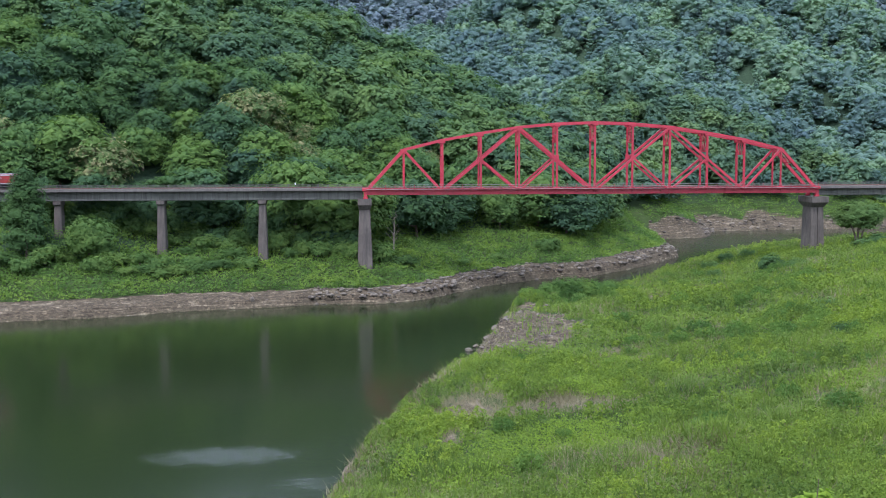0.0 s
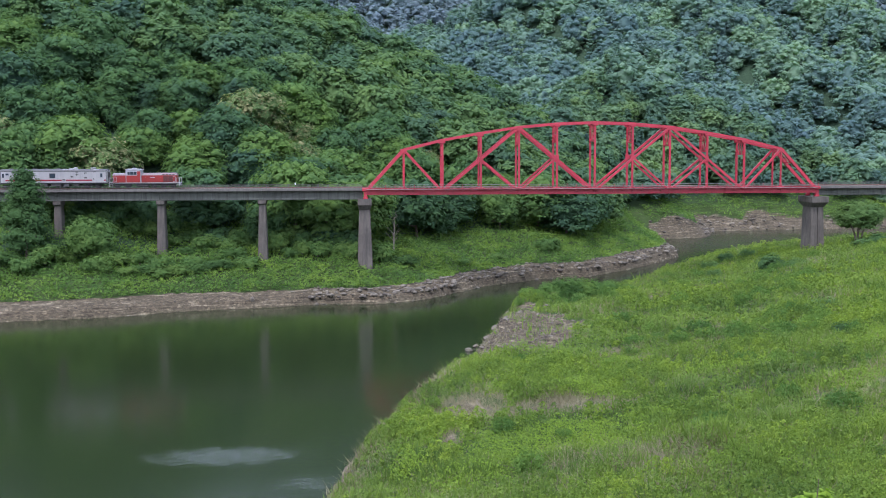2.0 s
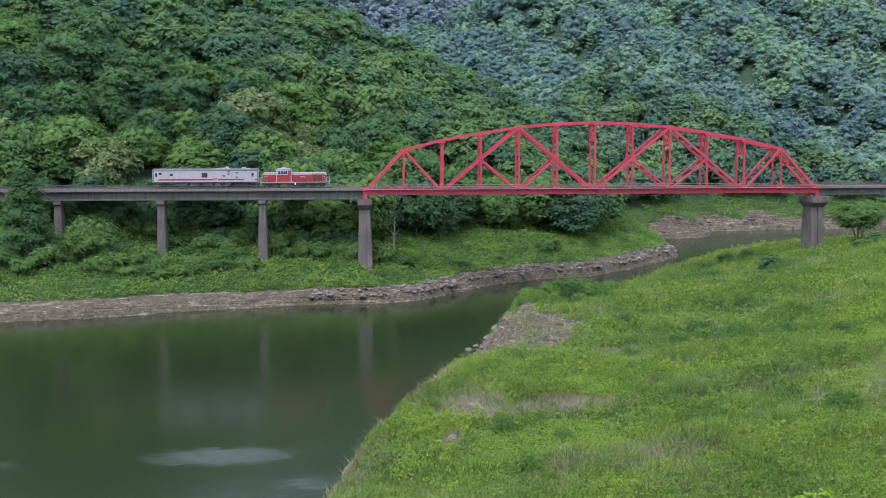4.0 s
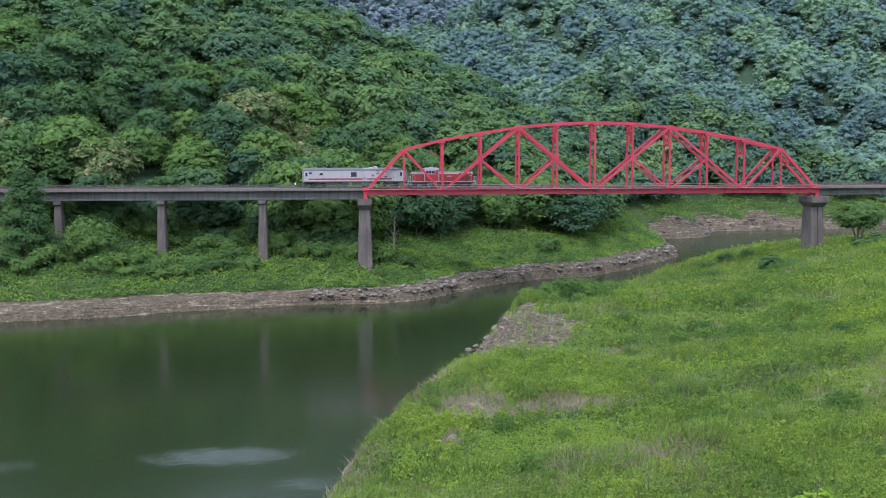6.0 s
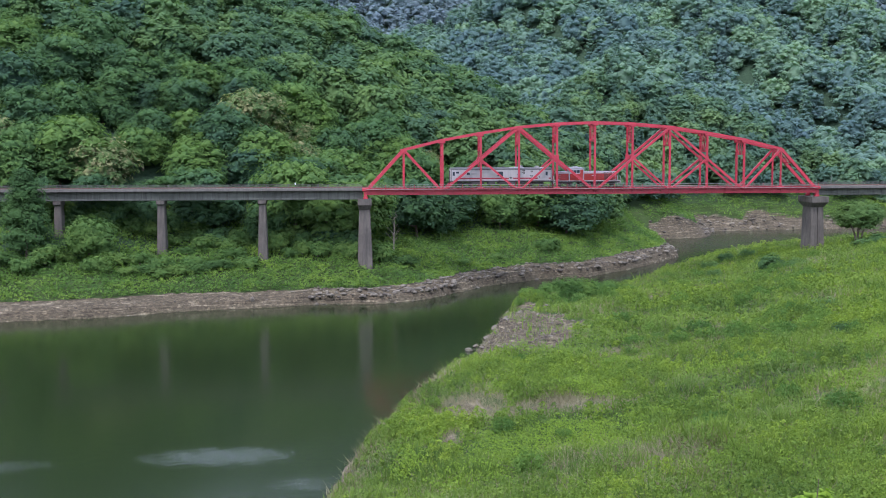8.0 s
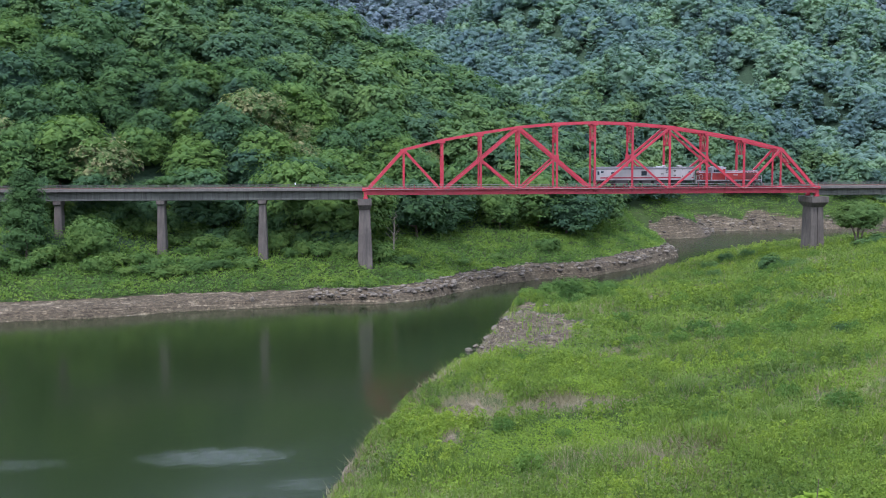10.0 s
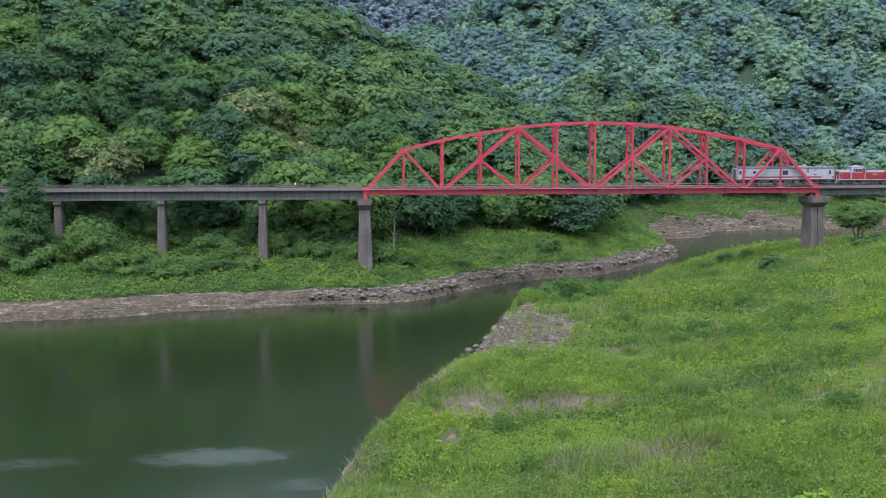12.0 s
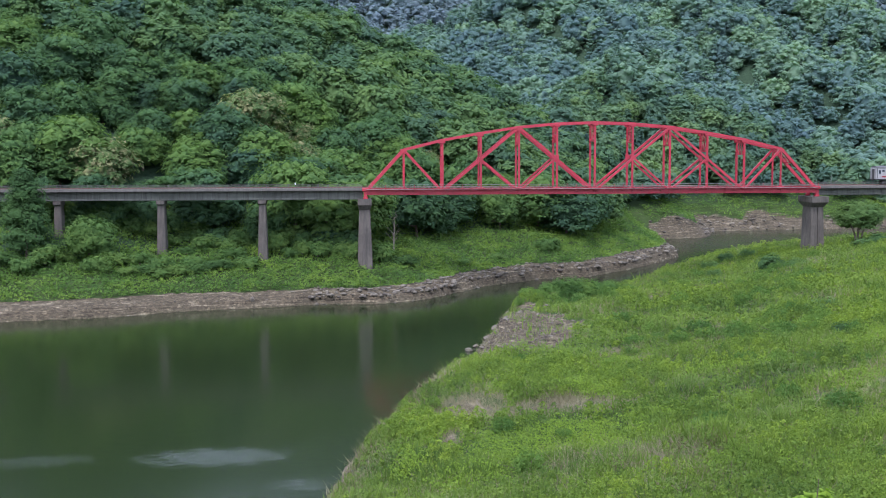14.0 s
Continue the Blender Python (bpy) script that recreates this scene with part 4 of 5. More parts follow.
def crown_arrays(seed, R, H, lobes, leaves, leaf, core=True, cone=False, up=0.75, full=1.0, inner=0.85, flat=0.7, calm=0.0):
    """A crown that stands on z = 0: tiers of leaf sprays over a rounded or pointed dome."""
    r = np.random.default_rng(seed)
    cs, rad, out = [], [], []
    for k in range(lobes):
        f = (k + 0.5) / lobes
        a = k * 2.39996 + r.uniform(-0.5, 0.5)
        if cone:
            wide = R * (1 - f) ** 0.8 * r.uniform(0.5, 0.82)
            z = H * (0.12 + 0.80 * f)
            q = 0.6 * R * r.uniform(0.28, 0.46)
        else:
            e = -0.8 + 1.74 * f
            j = r.uniform(0.84, 1.1)
            wide = 0.74 * R * math.sqrt(max(0.02, 1 - e * e)) * j
            z = H * (0.47 + 0.41 * e * j)
            q = R * r.uniform(0.24, 0.40)
        cs.append((wide * math.cos(a), wide * math.sin(a), z))
        rad.append(q * full)
        out.append((math.cos(a) * wide / R, math.sin(a) * wide / R, (z / H - 0.4) * 1.2))
    cs, rad, out = np.array(cs), np.array(rad), np.array(out)
    pick = r.choice(len(cs), leaves, p=rad ** 2 / np.sum(rad ** 2))
    d = r.normal(size=(leaves, 3))
    d[:, 2] = np.abs(d[:, 2]) - 0.4
    d /= np.linalg.norm(d, axis=1, keepdims=True)
    rr = rad[pick] * r.uniform(0.74, 1.1, leaves)
    C = cs[pick] + d * rr[:, None] * np.array([1.15, 1.15, flat])
    N = d * (0.55 - 0.3 * calm) + out[pick] * 0.6 + np.array([0, 0, up]) + r.normal(size=(leaves, 3)) * 0.24 * (1 - 0.6 * calm)
    V, F = cards(C, N, leaf, r)
    if core:
        cv, cf = [], []
        for c, q in zip(cs, rad):
            o = sum(len(x) for x in cv)
            p = np.array([(0, 0, 0.6), (0.9, 0, 0), (0, 0.9, 0), (-0.9, 0, 0), (0, -0.9, 0), (0, 0, -0.5)]) * q * inner
            cv.append(p + c)
            for tri in ((0, 1, 2), (0, 2, 3), (0, 3, 4), (0, 4, 1), (5, 2, 1), (5, 3, 2), (5, 4, 3), (5, 1, 4)):
                cf.append([o + i for i in tri])
        if not cone:
            o = sum(len(x) for x in cv)
            n = 9
            body = [(0, 0, 0.80 * H)]
            for hz, w in ((0.70, 0.36), (0.52, 0.56), (0.32, 0.52), (0.16, 0.26)):
                body += [(R * w * math.cos(math.tau * i / n) * r.uniform(0.85, 1.1), R * w * math.sin(math.tau * i / n) * r.uniform(0.85, 1.1), H * hz) for i in range(n)]
            cv.append(np.array(body))
            for i in range(n):
                m = (i + 1) % n
                cf.append([o, o + 1 + i, o + 1 + m])
                for k in range(3):
                    p, q = o + 1 + k * n, o + 1 + (k + 1) * n
                    cf += [[p + i, q + i, q + m], [p + i, q + m, p + m]]
        cv = np.concatenate(cv)
        F = np.concatenate([F, np.array(cf).ravel() + len(V)])
        V = np.concatenate([V, cv])
    return V, F


def trunk_mb(seed, H, r0, spread, stems=1):
    rr = random.Random(seed)
    m = MB()
    p = Vector((0, 0, -0.6))
    n = 4
    for k in range(n):
        q = Vector((rr.uniform(-0.15, 0.15) * spread * 0.3, rr.uniform(-0.15, 0.15) * spread * 0.3, H * (k + 1) / n))
        m.tube(p, q, r0 * (1 - 0.2 * k), r0 * (1 - 0.2 * (k + 1)), 7)
        p = q
    for k in range(stems - 1):
        a = 0.4 + k * 2.9
        q = Vector((math.cos(a) * 0.9, math.sin(a) * 0.5, H * 0.55))
        m.tube((math.cos(a) * 0.15, 0, -0.6), q, r0 * 0.8, r0 * 0.6, 7)
        m.tube(q, (math.cos(a) * 2.0, math.sin(a) * 1.2, H), r0 * 0.6, r0 * 0.25, 7)
    for k in range(5):
        a = k * 2.4 + rr.uniform(-0.4, 0.4)
        z = H * rr.uniform(0.45, 0.95)
        m.tube((0, 0, z), (math.cos(a) * spread * 0.6, math.sin(a) * spread * 0.6, z + H * rr.uniform(0.15, 0.4)), r0 * 0.4, r0 * 0.12, 5)
    return m


def make_tree(seed, R, H, trunk, leaves, leaf, mat, label, category="tree", group="", name="tree", lobes=18, stems=1, cone=False, flat=0.7):
    t = new(name)
    tagged(t, label, category, group)
    part("trunk", trunk_mb(seed, trunk + H * 0.35, 0.05 * R + 0.06, R, stems), BARK, t)
    V, F = crown_arrays(seed, R, H, lobes, leaves, leaf, cone=cone, full=1.5 if cone else 1.0, flat=flat)
    V[:, 2] += trunk
    part("crown", raw_mesh("crown", V, F, 3, mat), None, t)
    return t


def put(t, x, y, turn, s, sz=None, sink=0.0):
    h = float(land(x, y)[0])
    t.matrix_basis = Matrix.LocRotScale((x, y, h - sink), Euler((0, 0, turn)), (s, s, sz or s))
    return t


def again_tree(src, x, y, turn, s, sz, sink=0.0):
    h = float(land(x, y)[0])
    c = copy_thing(src, Matrix.Identity(4))
    c.matrix_basis = Matrix.LocRotScale((x, y, h - sink), Euler((0, 0, turn)), (s, s, sz))
    return c


def scatter(x0, x1, y0, y1, gap, r):
    """Jittered grid of places."""
    xs, ys = np.meshgrid(np.arange(x0, x1, gap), np.arange(y0, y1, gap))
    xs = xs.ravel() + r.uniform(-0.45, 0.45, xs.size) * gap
    ys = ys.ravel() + r.uniform(-0.45, 0.45, ys.size) * gap
    return xs, ys


def rail_clear(x, y):
    """Metres behind the line of the near truss."""
    return (y - 219) * math.cos(TH) - x * math.sin(TH)


def wood_mesh(name, protos, xs, ys, zs, scales, r, mat, label):
    """Many trees of a wood in one mesh, each with a tone of its own."""
    VV, FF, TT, o = [], [], [], 0
    for x, y, z, s in zip(xs, ys, zs, scales):
        V, F = protos[r.integers(len(protos))]
        a = r.uniform(0, 6.283)
        ca, sa = math.cos(a), math.sin(a)
        W = np.empty_like(V)
        W[:, 0] = (V[:, 0] * ca - V[:, 1] * sa) * s + x
        W[:, 1] = (V[:, 0] * sa + V[:, 1] * ca) * s + y
        W[:, 2] = V[:, 2] * s * r.uniform(0.85, 1.2) + z
        VV.append(W)
        FF.append(F + o)
        TT.append(np.full(len(V), r.uniform(), dtype=np.float32))
        o += len(V)
    me = raw_mesh(name, np.concatenate(VV), np.concatenate(FF), 3, mat)
    me.polygons.foreach_set("use_smooth", np.ones(len(me.polygons), dtype=bool))
    me.attributes.new("tone", 'FLOAT', 'POINT').data.foreach_set("value", np.concatenate(TT))
    return tagged(new(name, me), label, "woodland", kind="stuff")


def build_spur_wood():
    kinds = [make_tree(100 + k, 5.8, 9.6, 0.9, 3100, 0.37, LEAF, "green broadleaf tree on the wooded hillside", "tree", "hillside trees", lobes=30 + 3 * k) for k in range(6)]
    kinds += [make_tree(120, 5.6, 9.0, 0.9, 3600, 0.37, LEAF_CHESTNUT, "chestnut tree with cream blossom on the hillside", "tree", "hillside trees", lobes=32)]
    xs, ys = scatter(-112, 66, 205, 372, 6.9, rng)
    d1 = inside_distance(LEFT_SHORE, xs, ys)
    back = rail_clear(xs, ys)
    h, soil = land(xs, ys)
    end = spur_back(xs, ys)
    front = 9.1 + 0.62 * (front_distance(xs, ys) - 27) < end + 9
    ok = (back > 8.0) & (d1 > np.where(xs > 25, 17, 24)) & front & (h > 5) & (xs > -0.41 * ys - 6)
    xs, ys, h, d1, back = xs[ok], ys[ok], h[ok], d1[ok], back[ok]
    order = np.argsort(back)
    near = order[:140]
    rest = order[140:]
    used = set()
    for i in near:
        bloom = any(math.hypot(xs[i] - cx, ys[i] - cy) < cr for cx, cy, cr in ((-35, 258, 10), (-2, 276, 7), (-62, 300, 5)))
        k = 6 if bloom or rng.uniform() < 0.03 else int(rng.integers(6))
        s = 0.66 + 0.8 * rng.uniform() ** 1.4
        a = rng.uniform(0, 6.28)
        if k not in used:
            used.add(k)
            put(kinds[k], xs[i], ys[i], a, s, s * rng.uniform(0.9, 1.2), 0.8)
        else:
            again_tree(kinds[k], xs[i], ys[i], a, s, s * rng.uniform(0.9, 1.2), 0.8)
    # lower trees and scrub along the wood's edge, close behind the line
    for u in np.arange(-108, 78, 3.7):
        p = on_line(u + rng.uniform(-1.2, 1.2), rng.uniform(7.0, 11.5))
        if p.x > 52 or float(inside_distance(LEFT_SHORE, np.array([p.x]), np.array([p.y]))[0]) < (17 if p.x > 10 else 20):
            continue
        s = rng.uniform(0.42, 0.62)
        again_tree(kinds[int(rng.integers(6))], p.x, p.y, rng.uniform(0, 6.28), s, s * rng.uniform(0.9, 1.3), 1.6)
    protos = [crown_arrays(200 + k, 5.9, 9.8, 26 + 2 * k, 1250, 0.6) for k in range(5)]
    wood_mesh("hillside_wood", protos, xs[rest], ys[rest], h[rest] + 1.2, rng.uniform(0.85, 1.3, len(rest)), rng, LEAF_WOOD, "dense green broadleaf wood on the upper hillside")


def build_far_woods():
    # the slope across the far reach
    protos = [crown_arrays(300 + k, 5.2, 8.6, 24 + 2 * k, 640, 0.7) for k in range(4)] + [crown_arrays(310, 3.2, 11.0, 22, 600, 0.62, cone=True, up=0.6, full=1.2)]
    xs, ys = scatter(12, 215, 335, 470, 6.7, rng)
    d2 = inside_distance(FAR_SHORE, xs, ys)
    h, soil = land(xs, ys)
    ok = (d2 > 15) & (9 + 0.58 * (d2 - 9) < 26 - 0.6 * (xs - 131) + 14) & ((inside_distance(LEFT_SHORE, xs, ys) < -2) | (9.1 + 0.62 * (front_distance(xs, ys) - 27) > spur_back(xs, ys) + 7)) & (xs < 0.42 * ys + 12)
    wood_mesh("far_bank_wood", protos, xs[ok], ys[ok], h[ok] + 0.8, rng.uniform(0.8, 1.3, ok.sum()), rng, LEAF_MID_HAZE, "mixed green wood above the far bank, some haze in its leaf colour")
    protos = [crown_arrays(320 + k, 6.6, 10.6, 16 + k, 360, 0.74, inner=0.9, calm=0.3) for k in range(5)] + [crown_arrays(330, 3.7, 14.0, 22, 300, 0.7, cone=True, up=0.6, full=1.2, calm=0.4)]
    xs, ys = scatter(-110, 275, 425, 760, 6.9, rng)
    h, soil = land(xs, ys)
    base3 = 425 + 1.1 * np.clip(55 - xs, 0, None)
    ok = (ys > base3) & (np.abs(xs) < 0.42 * ys + 12) & (5 + 0.52 * (ys - base3) < hill_back(xs, ys) + 10) & (h < 40 + 0.14 * ys) & (xs > -0.14 * ys) & ((ys > 462) | (xs > 150))
    wood_mesh("mountain_wood", protos, xs[ok], ys[ok], h[ok] + 0.4, rng.uniform(0.7, 1.25, ok.sum()), rng, LEAF_FAR_HAZE, "green wooded mountainside in the distance, haze blue in its leaf colour")
    protos = [crown_arrays(340 + k, 10.0, 14.0, 16, 220, 1.3, inner=0.9, calm=0.3) for k in range(3)]
    xs, ys = scatter(-210, 560, 890, 1330, 13.5, rng)
    h, soil = land(xs, ys)
    ok = (np.abs(xs) < 0.42 * ys + 12) & (h < 40 + 0.145 * ys) & (h > 10 + 0.085 * ys) & ((xs > 0.33 * ys) | ((xs < 0.04 * ys) & (xs > -0.16 * ys)))
    wood_mesh("distant_wood", protos, xs[ok], ys[ok], h[ok], rng.uniform(0.8, 1.4, ok.sum()), rng, LEAF_FARTHEST_HAZE, "distant wooded mountain with pale haze blue in its leaf colour")


def blade_arrays(xs, ys, zs, size, r, blades=3, lean=0.6, width=0.05):
    """Grass: each plant a few slim blades that fan out and up."""
    n = len(xs)
    V = np.empty((n, blades, 3, 3))
    for b_ in range(blades):
        a = r.uniform(0, 6.283, n)
        hgt = size * r.uniform(0.6, 1.3, n)
        w = hgt * width * r.uniform(0.6, 1.5, n)
        ln = r.uniform(0.1, lean, n) * hgt
        dx, dy = np.cos(a), np.sin(a)
        bx, by = xs + r.normal(size=n) * size * 0.35, ys + r.normal(size=n) * size * 0.35
        sa = r.uniform(-0.9, 0.9, n)
        V[:, b_, 0] = np.stack([bx - np.cos(sa) * w, by - np.sin(sa) * w, zs - 0.05], 1)
        V[:, b_, 1] = np.stack([bx + np.cos(sa) * w, by + np.sin(sa) * w, zs - 0.05], 1)
        V[:, b_, 2] = np.stack([bx + dx * ln, by + dy * ln, zs + hgt], 1)
    return V.reshape(-1, 3), np.arange(n * blades * 3)


def leafy_arrays(xs, ys, zs, leaf, r, leaves, spread, tall):
    """Low leafy plants: many small leaves over one another."""
    n = len(xs)
    C = np.repeat(np.stack([xs, ys, zs], 1), leaves, axis=0)
    m = n * leaves
    tl = np.repeat(tall, leaves)
    off = r.normal(size=(m, 3)) * spread * np.array([0.5, 0.5, 0.0])
    off[:, 2] = tl * r.uniform(0.15, 1.15, m)
    N = np.stack([r.normal(size=m) * 0.8, r.normal(size=m) * 0.8 - 0.35, np.ones(m)], 1)
    return cards(C + off, N, leaf, r)


def canopy(x, y):
    """How tall the weeds stand: clumps of two sizes."""
    c = 0.2 + 0.6 * np.clip(lumps(x, y, 0.55, 2.7) + 0.2, 0, None) + 0.75 * np.clip(lumps(x, y, 2.6, 7.1), 0, None)
    return c + 0.9 * np.clip(lumps(x, y, 8.5, 4.2) - 0.25, 0, None)


def herb_arrays(xs, ys, zs, tall, leaf, r, leaves):
    """Upright bushy herbs: leaves round stems, widest below the middle."""
    n = len(xs)
    m = n * leaves
    hi = np.repeat(tall, leaves)
    f = r.uniform(0.12, 1.0, m) ** 0.85
    a = r.uniform(0, math.tau, m)
    q = hi * 0.42 * np.sqrt(np.clip(1.02 - f ** 2, 0, 1)) * r.uniform(0.5, 1.1, m)
    C = np.stack([np.repeat(xs, leaves) + q * np.cos(a), np.repeat(ys, leaves) + q * np.sin(a), np.repeat(zs, leaves) + hi * f], 1)
    N = np.stack([np.cos(a) * 0.7, np.sin(a) * 0.7, 0.6 * np.ones(m)], 1) + r.normal(size=(m, 3)) * 0.6
    return cards(C, N, leaf, r, 0.34)


def join(ps):
    o, VV, FF = 0, [], []
    for V, F in ps:
        VV.append(V)
        FF.append(F + o)
        o += len(V)
    return np.concatenate(VV), np.concatenate(FF)


def field(name, V, F, mat, label, category="grass"):
    return tagged(new(name, raw_mesh(name, V, F, 3, mat)), label, category, kind="stuff")


def build_meadow():
    r = np.random.default_rng(11)
    grass, leafy, dried, herbs = [], [], [], []
    for y0, y1, gap, leaf in ((54, 90, 0.26, 0.12), (90, 130, 0.35, 0.15), (130, 180, 0.5, 0.21), (180, 250, 0.7, 0.17), (250, 300, 1.1, 0.22)):
        xs, ys = scatter(-14, min(0.41 * y1 + 4, 125), y0, y1, gap, r)
        ok = xs < 0.41 * ys + 3
        xs, ys = xs[ok], ys[ok]
        d3 = inside_distance(NEAR_SHORE, xs, ys)
        h, soil = land(xs, ys)
        bare = soil > 0.4
        straw = np.zeros(len(xs))
        for px, py, rx, ry in DRY_PATCHES:
            straw = np.maximum(straw, np.exp(-((xs - px) / rx) ** 2 - ((ys - py) / ry) ** 2))
        ok = (d3 > 0.5) & (~bare | (r.uniform(size=len(xs)) < 0.16) | (straw > 0.2))
        xs, ys, h, d3, bare, straw = xs[ok], ys[ok], h[ok], d3[ok], bare[ok], straw[ok]
        lawn = np.exp(-((xs - LAWN[0]) / LAWN[2]) ** 4 - ((ys - LAWN[1]) / LAWN[3]) ** 4)
        tall = canopy(xs, ys) * (1 - 0.8 * lawn)
        pick = r.uniform(size=len(xs))
        streaks = lumps(xs, ys * 0.6, 7.0, 6.6)
        dryness = 0.75 * np.clip(streaks - 0.22, 0, 0.5) + np.where(d3 < 4, 0.3 + 0.45 * step(96, 105, ys) * (1 - step(130, 138, ys)), 0.0) + np.where(bare, 0.55, 0.10) * (1 - lawn) + 0.95 * step(0.15, 0.5, straw)
        dry = pick < dryness
        g = (pick > 0.84 - 0.5 * np.clip(lumps(xs, ys, 6.0, 5.2), 0, 1) * (1 - lawn)) & ~dry
        l = ~dry & ~g
        grass.append(blade_arrays(xs[g], ys[g], h[g], tall[g] * 0.9 + 0.3, r, 6, 0.7, 0.035 + gap * 0.035))
        dried.append(blade_arrays(xs[dry], ys[dry], h[dry], (tall[dry] * 0.5 + 0.42) * (1 - 0.5 * straw[dry]), r, 6, 1.7, 0.022 + gap * 0.036))
        leafy.append(leafy_arrays(xs[l], ys[l], h[l], leaf, r, 5 if y0 < 180 else 12, gap * 1.2, tall[l]))
        # bushy herbs stand in drifts over the low growth
        drift = lumps(xs, ys, 5.2, 3.1) * 0.6 + lumps(xs, ys, 14.0, 8.4) * 0.7
        share = np.clip(0.15 + 0.36 * drift, 0.04, 0.36) * (1 - lawn) * (1 - np.clip(straw * 1.5, 0, 1)) * np.clip(gap / 0.8, 0.34, 1.0)
        b_ = (r.uniform(size=len(xs)) < share) & ~bare
        size = (0.75 + 0.55 * np.clip(drift[b_] + 0.5, 0, 1.4)) * r.uniform(0.7, 1.35, b_.sum())
        herbs.append(herb_arrays(xs[b_], ys[b_], h[b_], size, leaf * 1.0, r, 72 if y1 < 140 else 46))
    # low bright creepers: a flat lawn of them, and drifts between the herbs
    xs, ys = scatter(-8, 48, 58, 125, 0.3, r)
    d3 = inside_distance(NEAR_SHORE, xs, ys)
    h, soil = land(xs, ys)
    lawn = np.exp(-((xs - LAWN[0]) / LAWN[2]) ** 4 - ((ys - LAWN[1]) / LAWN[3]) ** 4)
    tuft = np.exp(-((xs + 2.8) / 1.6) ** 2 - ((ys - 86.5) / 3.0) ** 2)
    ok = (d3 > 1.5) & (soil < 0.4) & (xs < 0.41 * ys + 3) & (np.maximum(np.maximum(lawn, tuft), 0.85 * step(0.25, 0.6, lumps(xs, ys, 4.6, 1.9))) > r.uniform(0.25, 0.9, len(xs)))
    low = leafy_arrays(xs[ok], ys[ok], h[ok], 0.11, r, 8, 0.4, np.where(lawn[ok] > 0.5, 0.22, 0.25 + canopy(xs[ok], ys[ok]) * 0.9) + 0.6 * tuft[ok])
    field("creepers", *low, CREEPER, "low yellow-green creeping plants on the flat", "weeds")
    field("meadow_grass", *join(grass), WEED, "bright green tall meadow grass on the near flat")
    field("meadow_weeds", *join(leafy), WEED, "bright green leafy weeds covering the near flat", "weeds")
    field("tall_herbs", *join(herbs), WEED_TALL, "upright bushy green herbs standing over the meadow", "weeds")
    field("dry_grass", *join(dried), DRY, "pale dry grass stalks among the weeds")


def build_bank_weeds():
    r = np.random.default_rng(12)
    out = []
    for x0, x1, y0, y1, gap in ((-100, 0, 186, 262, 0.75), (0, 70, 214, 362, 0.85)):
        xs, ys = scatter(x0, x1, y0, y1, gap, r)
        d1 = inside_distance(LEFT_SHORE, xs, ys)
        h, soil = land(xs, ys)
        ok = (d1 > 2) & (soil < 0.5) & (d1 < 42)
        xs, ys, h = xs[ok], ys[ok], h[ok]
        out.append(leafy_arrays(xs, ys, h, 0.26, r, 10, 1.0, canopy(xs, ys) * 1.1 + 0.9 * step(20, 30, d1[ok])))
    xs, ys = scatter(-100, 66, 186, 330, 1.35, r)
    d1 = inside_distance(LEFT_SHORE, xs, ys)
    h, soil = land(xs, ys)
    ok = (d1 > 3) & (soil < 0.55) & (d1 < 40) & (r.uniform(size=len(xs)) < 0.5 + 0.5 * lumps(xs, ys, 6.0, 4.0))
    out.append(herb_arrays(xs[ok], ys[ok], h[ok], r.uniform(0.6, 1.7, ok.sum()), 0.24, r, 26))
    field("bank_weeds", *join(out), WEED_DARK, "green creepers and weeds on the opposite bank", "weeds")
    xs, ys = scatter(35, 190, 340, 425, 1.5, r)
    d2 = inside_distance(FAR_SHORE, xs, ys)
    h, soil = land(xs, ys)
    ok = (d2 > 3) & (soil < 0.5) & (d2 < 30) & (inside_distance(LEFT_SHORE, xs, ys) < 0)
    V, F = leafy_arrays(xs[ok], ys[ok], h[ok], 0.32, r, 20, 1.8, canopy(xs[ok], ys[ok]) * 1.5)
    field("far_bank_weeds", V, F, WEED_DARK, "green scrub above the far bank", "weeds")


def rock_mesh(seed):
    r = random.Random(seed)
    bm = bmesh.new()
    bmesh.ops.create_icosphere(bm, subdivisions=1, radius=1.0)
    for v in bm.verts:
        v.co *= r.uniform(0.55, 1.25)
        v.co.z *= 0.75
    me = bpy.data.meshes.new("rock")
    bm.to_mesh(me)
    bm.free()
    return np.array([v.co[:] for v in me.vertices]), np.array([list(p.vertices) for p in me.polygons]).ravel()


